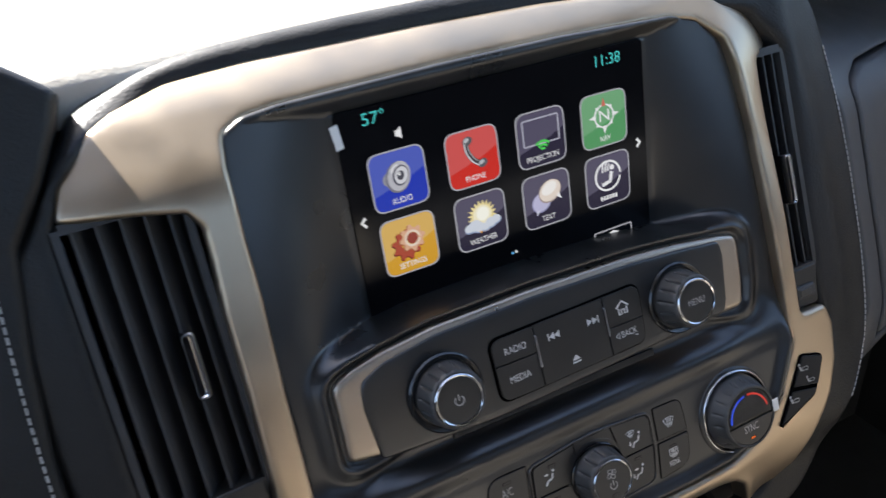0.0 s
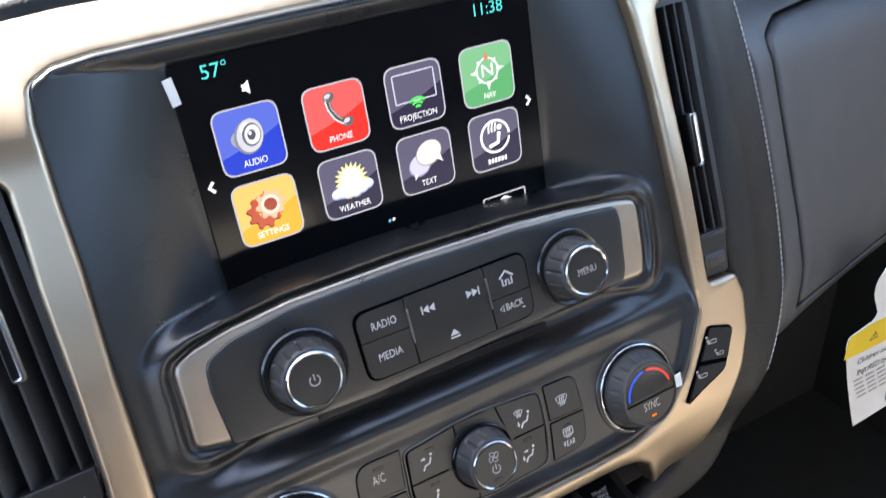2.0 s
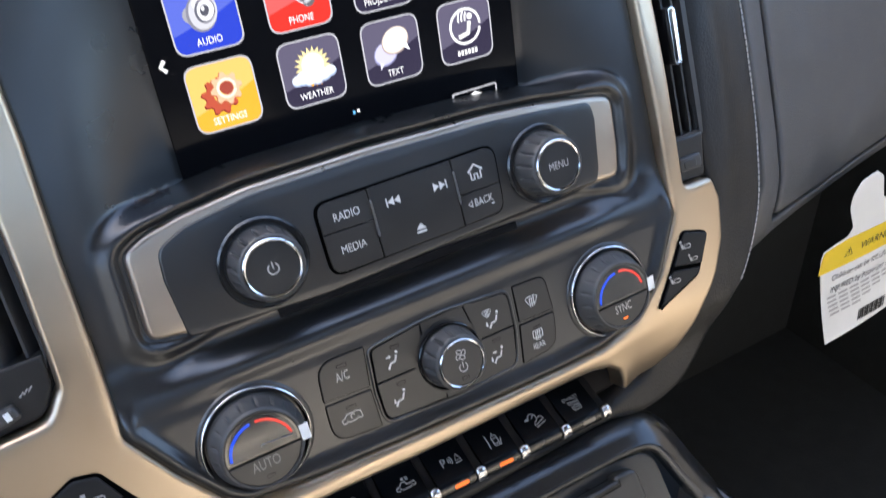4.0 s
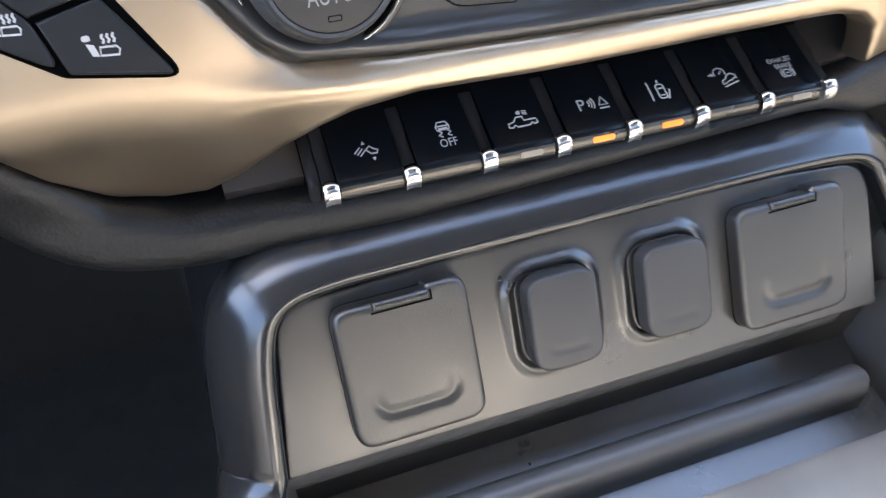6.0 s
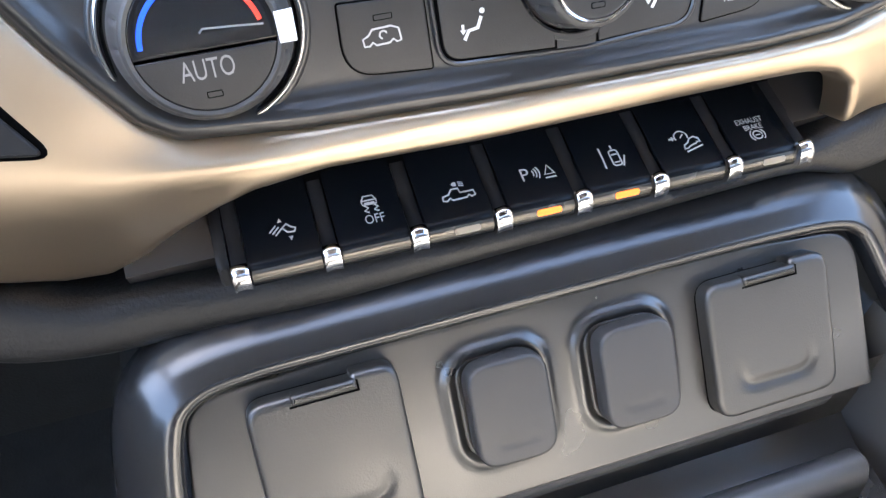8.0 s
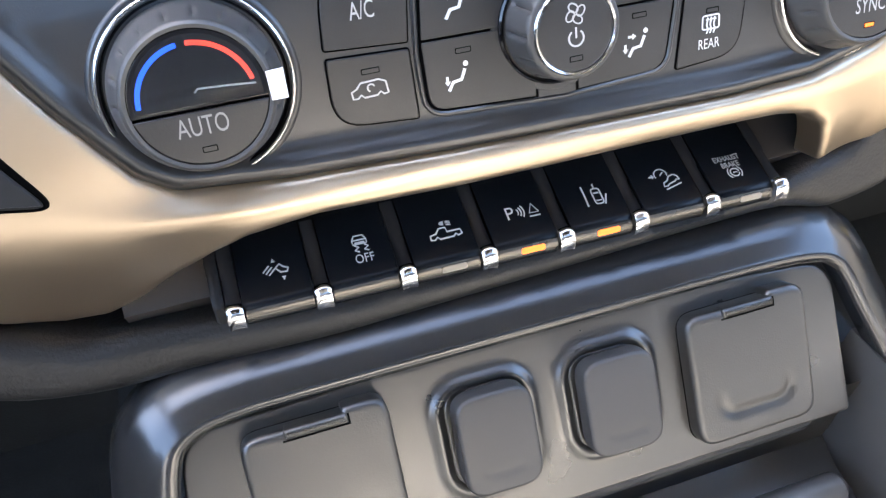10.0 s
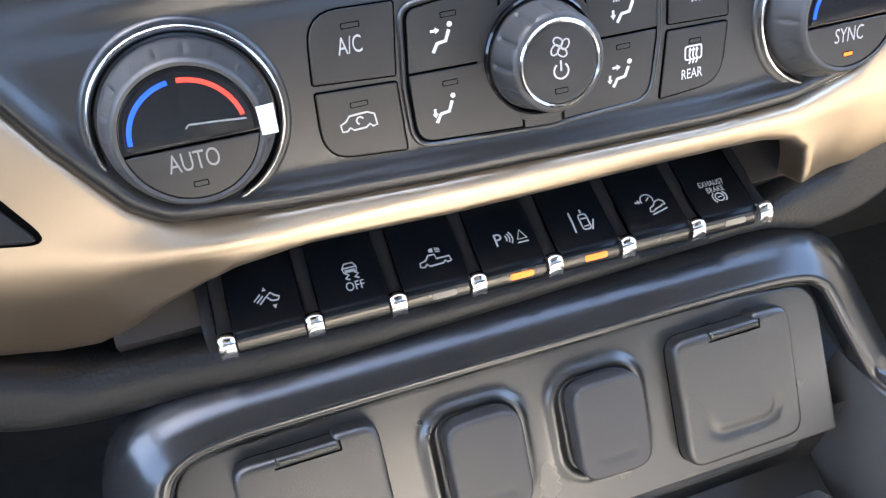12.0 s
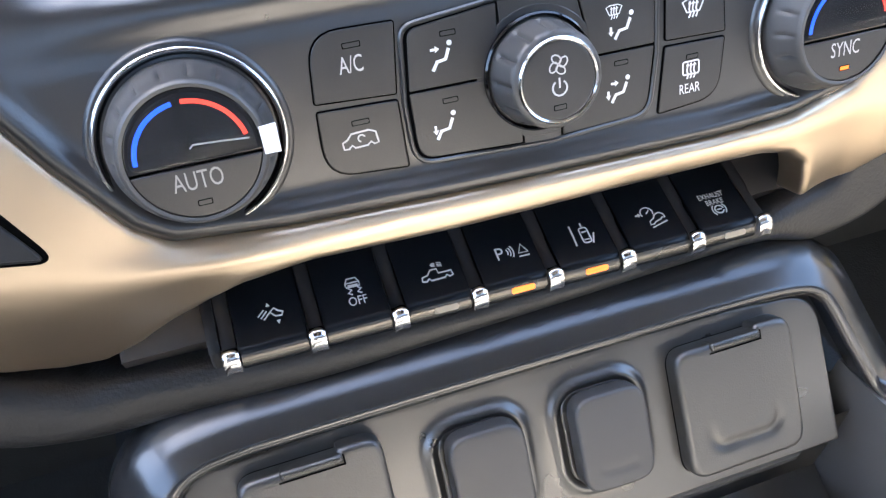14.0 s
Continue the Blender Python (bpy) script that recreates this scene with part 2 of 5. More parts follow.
def edge_distance(pts, loops):
    d = np.full(len(pts), 1e9)
    for lp in loops:
        a, b = lp, np.roll(lp, -1, 0)
        ab = b - a
        l2 = (ab ** 2).sum(1) + 1e-12
        for c in range(0, len(pts), 4000):
            p = pts[c:c + 4000, None, :]
            t = np.clip(((p - a) * ab).sum(2) / l2, 0, 1)
            d[c:c + 4000] = np.minimum(d[c:c + 4000], np.sqrt((((a + t[..., None] * ab) - p) ** 2).sum(2)).min(1))
    return d


def inside(pts, loop):
    x, y = pts[:, 0], pts[:, 1]
    odd = np.zeros(len(pts), bool)
    for (x1, y1), (x2, y2) in zip(loop, np.roll(loop, -1, 0)):
        cut = (y1 > y) != (y2 > y)
        odd ^= cut & (x < (x2 - x1) * (y - y1) / (y2 - y1 + 1e-12) + x1)
    return odd


def relief(outline, holes, height, step, r, depth, mat, res=None, sharp=50.0, extra=None):
    """A moulded sheet inside the outline, less the holes; height(u, v) gives its face; its edges are rounded by r and turn back by depth."""
    from mathutils.geometry import delaunay_2d_cdt
    res = res or step
    loops = [resample(ccw(outline), res)] + [resample(ccw(h)[::-1], res) for h in holes]
    pts = list(np.vstack(loops))
    for d in (0.1 * r, 0.35 * r, 0.68 * r, r):
        if r <= 0:
            break
        for lp in loops:
            ring = np.array(inset([tuple(p) for p in lp], d))
            ok = edge_distance(ring, loops) > 0.93 * d
            pts += list(ring[ok])
    lo, hi = loops[0].min(0), loops[0].max(0)
    gx, gy = np.meshgrid(np.arange(lo[0] + step / 2, hi[0], step), np.arange(lo[1] + step / 2, hi[1], step))
    g = np.c_[gx.ravel(), gy.ravel()]
    keep = inside(g, loops[0])
    for h in loops[1:]:
        keep &= ~inside(g, h)
    g = g[keep]
    g = g[edge_distance(g, loops) > r + 0.35 * step]
    if extra is not None:
        g = g[edge_distance(g, [extra]) > 0.55]
        e = extra[inside(extra, loops[0])]
        pts += list(e[edge_distance(e, loops) > r + 0.3])
    pts += list(g)
    edges, base = [], 0
    for lp in loops:
        n = len(lp)
        edges += [(base + i, base + (i + 1) % n) for i in range(n)]
        base += n
    out = delaunay_2d_cdt([Vector((float(a), float(b))) for a, b in pts], edges, [], 0, 1e-5)
    vs, fs = np.array([tuple(v) for v in out[0]]), np.array([tuple(f) for f in out[2]])
    mid = vs[fs].mean(1)
    ok = inside(mid, loops[0])
    for h in loops[1:]:
        ok &= ~inside(mid, h)
    fs = fs[ok]
    z = height(vs[:, 0], vs[:, 1]).astype(float)
    if r > 0:
        d = np.clip(1 - edge_distance(vs, loops) / r, 0, 1)
        z -= r * (1 - np.sqrt(np.maximum(1 - d ** 2, 0)))
    verts = [(a, b, c) for (a, b), c in zip(vs, z)]
    faces = [tuple(f) for f in fs]
    seen = {}
    for f in faces:
        for a, b in zip(f, f[1:] + f[:1]):
            seen[(a, b)] = 1
    rim = [(a, b) for a, b in seen if (b, a) not in seen]
    low = {}
    for a, b in rim:
        for i in (a, b):
            if i not in low:
                low[i] = len(verts)
                verts.append((verts[i][0], verts[i][1], verts[i][2] - depth))
        faces.append((b, a, low[a], low[b]))
    return verts, faces, mat, sharp


def smooth(a, b, x):
    t = np.clip((x - a) / (b - a), 0, 1)
    return t * t * (3 - 2 * t)


def prism(profile, u0, u1, mat, bevel=0.0):
    """A profile of (v, n) drawn along u."""
    n = len(profile)
    us = [u0, u0 + bevel, u1 - bevel, u1] if bevel else [u0, u1]
    pv = sum(p[0] for p in profile) / n
    pn = sum(p[1] for p in profile) / n
    verts, faces = [], []
    for k, u in enumerate(us):
        for v, h in profile:
            s = 1.0
            if bevel and k in (0, len(us) - 1):
                d = math.hypot(v - pv, h - pn)
                s = max(0.0, 1 - bevel / max(d, 1e-6))
            verts.append((u, pv + (v - pv) * s, pn + (h - pn) * s))
    for k in range(len(us) - 1):
        for i in range(n):
            j = (i + 1) % n
            faces.append((k * n + i, k * n + j, (k + 1) * n + j, (k + 1) * n + i))
    faces += [tuple(range(n)), tuple(range((len(us) - 1) * n, len(us) * n))]
    return verts, faces, mat


def box(x0, x1, y0, y1, z0, z1, mat):
    v = [(x, y, z) for x in (x0, x1) for y in (y0, y1) for z in (z0, z1)]
    return v, [(0, 1, 3, 2), (4, 6, 7, 5), (0, 4, 5, 1), (2, 3, 7, 6), (0, 2, 6, 4), (1, 5, 7, 3)], mat


# printed marks: thin raised plates
def stroke(pts, w, n0, th, mat, closed=False):
    p = [Vector(q) for q in pts]
    n = len(p)
    left, right = [], []
    for i in range(n):
        a = p[i - 1] if (i or closed) else p[i]
        b = p[(i + 1) % n] if (i < n - 1 or closed) else p[i]
        d = (b - a).normalized()
        nrm = Vector((-d.y, d.x)) * (w / 2)
        left.append(p[i] + nrm), right.append(p[i] - nrm)
    verts, faces = [], []
    for l, q in zip(left, right):
        verts += [(l.x, l.y, n0 + th), (q.x, q.y, n0 + th), (l.x, l.y, n0), (q.x, q.y, n0)]
    m = n if closed else n - 1
    for i in range(m):
        a, b = 4 * i, 4 * ((i + 1) % n)
        faces += [(a, a + 1, b + 1, b), (a, b, b + 2, a + 2), (a + 1, a + 3, b + 3, b + 1)]
    return verts, faces, mat


def plate(pts, n0, th, mat):
    o = ccw(pts)
    n = len(o)
    verts = [(x, y, n0) for x, y in o] + [(x, y, n0 + th) for x, y in o]
    faces = [(i, (i + 1) % n, n + (i + 1) % n, n + i) for i in range(n)] + [tuple(range(n, 2 * n))]
    return verts, faces, mat


def arc(cx, cy, r, a0, a1, k=14):
    return [(cx + r * math.cos(radians(a0 + (a1 - a0) * i / k)), cy + r * math.sin(radians(a0 + (a1 - a0) * i / k))) for i in range(k + 1)]


def lettering(text, size, cx, cy, n0, mat, squeeze=0.85, shear=0.0, space=1.0, th=0.12):
    """Words as a thin mesh, centred at (cx, cy); size in millimetres of capital height."""
    cu = bpy.data.curves.new("letters", "FONT")
    cu.body, cu.align_x, cu.align_y, cu.size = text, "CENTER", "CENTER", size / 0.69
    cu.extrude, cu.resolution_u, cu.shear, cu.space_character = 0.0, 3, shear, space
    ob = bpy.data.objects.new("letters", cu)
    scene.collection.objects.link(ob)
    dg = bpy.context.evaluated_depsgraph_get()
    me = bpy.data.meshes.new_from_object(ob.evaluated_get(dg))
    verts = [(v.co.x * squeeze + cx, v.co.y + cy, n0 + th) for v in me.vertices]
    faces = [tuple(p.vertices) for p in me.polygons]
    bpy.data.objects.remove(ob)
    bpy.data.curves.remove(cu)
    bpy.data.meshes.remove(me)
    return verts, faces, mat


# ---- the cab that closes the place: floor, walls with window openings, roof; unseen reflection blocks ----
def cab():
    fl = tagged(new("floor", mesh_of("floor", *box(-850, 850, -1100, 900, 80, 110, DARK))), "black carpeted cab floor in shade", "floor", kind="structure")
    roof = [(-760, -120, 1425), (760, -120, 1425), (780, -700, 1470), (-780, -700, 1470), (-760, -1080, 1440), (760, -1080, 1440)]
    up = [(x, y, z + 40) for x, y, z in roof]
    tagged(new("ceiling", mesh_of("ceiling", roof + up, [(0, 1, 2, 3), (3, 2, 5, 4), (6, 7, 8, 9), (9, 8, 11, 10), (0, 1, 7, 6), (4, 5, 11, 10)], LINER)), "dark cloth headliner over the cab", "ceiling", kind="structure")
    for name, s in (("wall_left", -1), ("wall_right", 1)):
        a, b = (s * 800, s * 840) if s > 0 else (s * 840, s * 800)
        tagged(new(name, mesh_of(name, *joined(box(a, b, -1100, 900, 620, 980, COCOA), box(a, b, -1100, -900, 980, 1430, LINER)))), "cocoa door trim below the side windows", "wall", kind="structure")
        tagged(new("lower_" + name, mesh_of(name, *box(a, b, -1100, 900, 80, 618, DARK))), "lower door colored dark for footwell shade", "wall", kind="structure")
    back = [(-1120, 100), (-1120, 1080), (-1085, 1080), (-1060, 1060), (-960, 640), (-940, 100)]
    tagged(new("wall_rear", mesh_of("wall_rear", *prism(back, -790, 790, COCOA))), "cocoa upholstered wall closing the cab behind", "wall", kind="structure")
    # Unseen seat-like blocks, bright and dark, added to shape what the stack reflects.
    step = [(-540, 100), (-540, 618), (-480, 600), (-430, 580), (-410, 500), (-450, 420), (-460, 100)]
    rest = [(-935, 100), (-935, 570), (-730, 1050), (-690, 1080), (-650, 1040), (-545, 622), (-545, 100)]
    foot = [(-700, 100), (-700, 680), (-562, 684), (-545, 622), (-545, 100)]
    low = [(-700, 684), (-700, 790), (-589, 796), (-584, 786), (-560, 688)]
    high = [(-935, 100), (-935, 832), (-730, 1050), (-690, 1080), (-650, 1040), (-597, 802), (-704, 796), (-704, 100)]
    tagged(new("reflection_block_mid", mesh_of("reflection_block_mid", *prism(low, 130, 790, GREYSEAT))), "unseen grey block behind, added to shape reflections", "wall", kind="structure")
    tagged(new("reflection_block_mid", mesh_of("reflection_block_mid", *prism(low, -110, 125, TAN))), "unseen tan block behind, added for warm reflections", "wall", kind="structure")
    tagged(new("reflection_block_foot", mesh_of("reflection_block_foot", *prism(foot, -110, 790, SEATBLACK))), "unseen black block behind, added to keep reflections dark", "wall", kind="structure")
    tagged(new("reflection_block_top", mesh_of("reflection_block_top", *prism(high, -110, 790, SEATBLACK))), "unseen black block behind, added to keep reflections dark", "wall", kind="structure")
    tagged(new("reflection_block_step", mesh_of("reflection_block_step", *prism(step, 60, 790, DUNE))), "unseen dune step behind, added for warm reflections", "wall", kind="structure")
    tagged(new("reflection_block_step", mesh_of("reflection_block_step", *prism(step, -790, 50, PAD))), "unseen black step behind, added to keep reflections dark", "wall", kind="structure")
    tagged(new("reflection_block_mid", mesh_of("reflection_block_mid", *prism(rest, -790, -115, SEATBLACK))), "unseen black block behind, added to keep reflections dark", "wall", kind="structure")
    tagged(new("wall_rear_header", mesh_of("wall_rear_header", *box(-840, 840, -1120, -1090, 1390, 1450, LINER))), "dark header over the rear window", "wall", kind="structure")
    tagged(new("wall_front", mesh_of("wall_front", *joined(box(-840, 840, 330, 370, 80, 940, DARK), box(-840, 840, 850, 900, 80, 958, DARK)))), "dark bulkhead behind the dashboard", "wall", kind="structure")
    for name, s in (("pillar_left", -1), ("pillar_right", 1)):
        v = [(s * 800, 820, 960), (s * 740, 820, 960), (s * 800, 760, 960), (s * 780, -120, 1435), (s * 720, -120, 1435), (s * 780, -180, 1435)]
        tagged(new(name, mesh_of(name, v, [(0, 1, 4, 3), (1, 2, 5, 4), (2, 0, 3, 5)], LINER)), "dark windshield pillar trim", "wall", kind="structure")
    n = 24
    v = [(60000 * math.cos(2 * math.pi * k / n), 60000 * math.sin(2 * math.pi * k / n), 78) for k in range(n)]
    tagged(new("ground", mesh_of("ground", v, [tuple(range(n))], SAND)), "pale sandy lot outside the truck", "ground", kind="structure")


cab()

# ---- outlines on the stack's face ----
OPENING = rpoly([(-125, 128), (-122.5, 140, 6), (-113, 144.5), (-99, 146), (-27, 147), (35, 146.5), (100, 143.5), (116, 139.5, 8), (128.5, 127, 8), (132, 110), (135.5, 74),
                 (137, 14), (136.5, -37, 3), (122.5, -64, 6), (104, -81, 14), (80, -86.5, 8), (55, -87.5), (9, -86.5), (-27, -85.5), (-69, -83.5), (-97, -80.5, 10), (-105, -75, 5),
                 (-118, -57), (-130.5, -36, 4), (-129.5, -6), (-128.5, 36), (-126.5, 75), (-126.3, 97)])
BEZEL = rpoly([(-190, 123, 3), (-184, 141, 10), (-171, 152), (-159, 158), (-137, 164.5, 10), (-104, 167.5), (-22, 166.5), (39, 164), (90, 159.5), (125, 152.5, 12), (148, 141, 12),
               (160, 130), (170, 118, 3), (149, 113, 4), (147.5, 56), (147, 0), (146.5, -26, 3), (166, -27, 5), (170.5, -39, 6), (168, -60), (160, -76.5), (150.5, -88.5), (142, -100.5), (132, -112), (118.5, -118.6), (104, -119.6), (93.6, -119.4, 3),
               (91.8, -111), (89.6, -104.6, 4), (83, -99.6, 4), (73, -97.8), (60, -97.3), (25, -97), (-5, -97), (-27, -96.8), (-65, -95), (-84, -97, 10), (-93, -100.5), (-103, -106.5), (-114, -115), (-126, -121.3, 4),
               (-138, -121.3), (-152, -116.5, 14), (-165, -104), (-176, -87, 10), (-190, -55), (-193, -21, 4), (-173, -21), (-152, -19.5, 8), (-145, -9, 5), (-144.5, 0), (-143, 41),
               (-142.5, 73), (-141, 94), (-140.5, 108, 4), (-145, 115), (-161, 118.5)])


def bezel_height(u, v):
    n = np.full_like(u, 3.0)
    far = smooth(-50, -92, u)
    n += (1.8 + 1.4 * far) * np.exp(-((v + 90 - far) / (6 - far)) ** 2) * smooth(128, 78, np.abs(u)) - (0.03 + 0.02 * far) * np.clip(-91 - v, 0, None) ** 2 * smooth(86, 68, np.abs(u))
    # the top rolls back towards the brow, and its outer corners turn away
    x = np.clip(v - 111, 0, None)
    n -= np.where(x < 24, 0.008 * x ** 2, 4.61 + 0.384 * (x - 24)) + 0.014 * np.clip(v - 150, 0, None) ** 2
    n -= 0.0035 * np.clip(-150 - u, 0, None) ** 2 * smooth(60, 120, v)
    n -= 0.010 * np.clip(u - 128, 0, None) ** 2 * smooth(20, 100, v)
    n -= 0.0025 * np.clip(u - 140, 0, None) ** 2 * smooth(0, -40, v)
    # the lower wings tuck under
    x = np.clip(-83 + 5 * smooth(-112, -146, u) - v, 0, None)
    tuck = np.where(x < 18, 0.0225 * x ** 2, 7.29 + 0.81 * (x - 18))
    n -= np.where(u < 0, tuck, 0.0080 * np.clip(-78 - v, 0, None) ** 2) * smooth(74, 112, np.abs(u))
    return n


SEATPAD = rpoly([(-163, -47, 8), (-152, -41.5, 5), (-143, -43.5, 4), (-122.5, -79.5, 3), (-150, -74.5, 6), (-169, -61, 6)])
PASSPAD = rpoly([(139.6, -46.8, 4), (156.2, -52.0, 4), (145.5, -73, 7), (115.4, -83.2, 2), (127.5, -66)])

stack = thing("center_stack", STACK, "black center stack in a champagne satin bezel with screen recess", "center stack")
part("bezel", relief(BEZEL, [OPENING], bezel_height, 2.6, 2.6, 10, GOLD, 1.4), stack, "champagne satin painted bezel")

# ---- padded rim and dash ----
RIM_OUT = spline([(-214, 110), (-217, 50), (-215, -10), (-209, -66), (-194, -103), (-169, -132), (-138, -142), (-100, -142), (0, -139), (78, -137), (110, -144), (136, -139.5),
                  (156, -125), (176, -103), (191, -89), (205, -71), (214, -48), (218.5, -20), (219.5, 20), (218, 64), (212, 106), (201, 140), (168, 161), (120, 169), (40, 175.5), (-41, 177.5), (-106, 176.5), (-135, 174), (-157, 168), (-172, 162),
                  (-180, 152), (-190, 137), (-202, 122)], 4)
RIM_IN = rpoly([(-190, 118), (-190, -24), (-189, -52), (-178, -83), (-168, -101), (-153, -117, 8), (-134, -125), (-114, -125, 5), (-98, -126, 4), (-40, -127.5), (40, -127.5), (84, -126, 4), (97, -123, 4), (113, -120),
                (141, -94), (161, -58), (168, -38, 4), (166, -5), (170, 60), (168, 113), (150, 136, 8), (100, 153), (0, 161), (-137, 160), (-170, 147, 6), (-184, 134)])


def rim_height(u, v):
    n = -3.0 - 0.20 * np.clip(u - 170, 0, None) + 2.2 * np.exp(-((u - 186 + 0.0011 * (v - 20) ** 2) / 9) ** 2) * smooth(-70, -20, v)
    n = n - 0.12 * np.clip(-190 - u, 0, None)
    n = n - (6.0 + 4.5 * smooth(58, 126, np.abs(u))) * smooth(-90, -120, v)
    n = n - 15.0 * smooth(140, 166, v)
    return n


dash = thing("dashboard", STACK, "black leather-grained truck dashboard with stitched edges", "dashboard")
part("padded_rim", relief(RIM_OUT, [RIM_IN], rim_height, 4.0, 7.0, 16, PAD, 3.0), dash, "rounded black padded rim round the stack")


def right_height(u, v):
    n = -13.5 - 0.36 * np.clip(u - 218, 0, None) + 0.0004 * np.clip(u - 218, 0, 400) ** 2
    n = n - 0.0115 * np.clip(v - 64, 0, None) ** 2 - 0.007 * np.clip(-46 - v, 0, None) ** 2 - 0.02 * np.clip(-76 - v, 0, None) ** 2
    return n


part("passenger_pad", relief(rpoly([(219.5, 20), (218.5, 64), (212.5, 106), (201, 141), (235, 178), (700, 178), (700, -78), (300, -90, 6), (236, -88, 8), (222, -96, 8), (205, -104, 4), (190, -91), (205.5, -71), (214.5, -48), (219, -20)]),
                             [rpoly([(239.5, 83, 13), (266, 93), (700, 118), (700, -68), (300, -79.5), (228, -75.5, 4), (237, -50), (239.5, -24)])],
                             right_height, 7.0, 3.0, 60, SOFT, 3.0), dash, "charcoal vinyl dash before the passenger seat")
part("glove_box_door", relief(rpoly([(242, 81, 12), (267, 90.5), (700, 115.5), (700, -65.5), (300, -77), (231, -73.2, 4), (239.2, -50), (242, -24)]), [], lambda u, v: right_height(u, v) + 0.8, 7.0, 3.0, 30, SOFT, 3.0), dash)
thread = []
rim_loop = resample(ccw(RIM_OUT), 2.0)
path = resample(spline([(206, 110), (213, 70), (216, 32), (215.2, -3), (212, -32), (207.5, -55), (198, -72), (189, -84), (181, -92)], 8, False), 3.3)[:-1]
for (x, y), (x2, y2) in zip(path[:-1], path[1:]):
    if y2 > y:
        break
    e = max(0.0, 1 - float(edge_distance(np.array([(x, y)]), [rim_loop])[0]) / 7)
    zz = float(rim_height(np.array([x]), np.array([y]))[0]) - 7 * (1 - math.sqrt(1 - e * e)) - 0.35
    a, b = Vector((x, y)), Vector((x2, y2))
    p, q = a.lerp(b, 0.14), a.lerp(b, 0.86)
    thread.append(stroke([tuple(p), tuple(q)], 0.8, zz, 0.9, THREAD))
part("stitching", joined(*thread), dash, "pale thread stitching along the seam")

HOOD = rpoly([(-340, 210), (-190, 182, 4), (-174, 169, 3), (-179, 156), (-189, 138), (-203, 118, 6), (-210, 80), (-215, 40), (-217, -30), (-205, -70), (-340, -120)])
part("cluster_hood", relief(HOOD, [], lambda u, v: -1.0 - 0.05 * np.clip(-205 - u, 0, None) + 2 * smooth(100, 150, v) * smooth(-175, -190, u), 6.0, 4.0, 60, PAD, 3.0), dash, "black leather hood of the instrument cluster")
seam = []
path = resample(spline([(-207.5, 113), (-210.5, 79), (-212.5, 48), (-214, 0), (-213, -40)], 8, False), 3.8)[:-1]
for (x, y), (x2, y2) in zip(path[:40], path[1:41]):
    if y2 > y:
        break
    a, b = Vector((x - 6, y)), Vector((x2 - 6, y2))
    seam.append(stroke([tuple(a.lerp(b, 0.14)), tuple(a.lerp(b, 0.86))], 0.75, -1.4, 0.7, THREAD))
part("stitching", joined(*seam), dash, "pale thread stitching along the seam")


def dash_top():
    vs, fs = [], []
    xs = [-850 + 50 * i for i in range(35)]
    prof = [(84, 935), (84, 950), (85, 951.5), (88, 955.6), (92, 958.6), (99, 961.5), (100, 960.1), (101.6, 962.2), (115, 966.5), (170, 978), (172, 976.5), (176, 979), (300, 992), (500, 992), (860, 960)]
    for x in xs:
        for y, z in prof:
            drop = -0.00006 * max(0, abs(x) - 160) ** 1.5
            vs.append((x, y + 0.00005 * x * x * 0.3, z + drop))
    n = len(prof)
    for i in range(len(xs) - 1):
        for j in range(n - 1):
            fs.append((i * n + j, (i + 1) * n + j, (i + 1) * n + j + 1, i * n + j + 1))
    # The pale colour carries the glare on the dash top.
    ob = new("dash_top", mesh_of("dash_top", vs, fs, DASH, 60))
    tagged(ob, "dash top colored pale for windshield glare", "dashboard", kind="structure")


dash_top()


# ---- moulded black fascia inside the bezel ----
def screen_depth(v):
    return -22.0 + (v - 79) * 0.231


TRIM = rpoly([(-110.4, 12), (-109.8, 28.6, 7), (-100, 32.8, 15), (-86, 36.0, 25), (-60, 39.0, 40), (-10, 39.5, 40), (46, 37.6, 40), (76, 35.0, 30), (104, 31.0, 20), (117.6, 28.2, 7), (116, 4, 20), (113.4, -10.6, 5), (97, -9.8),
              (5, -9.4), (-41, -10.8), (-98, -8.4), (-111.4, -6.6, 5)])
TRIM_LOOP = resample(ccw(TRIM), 1.5)
OPEN_LOOP = resample(ccw(OPENING), 2.0)


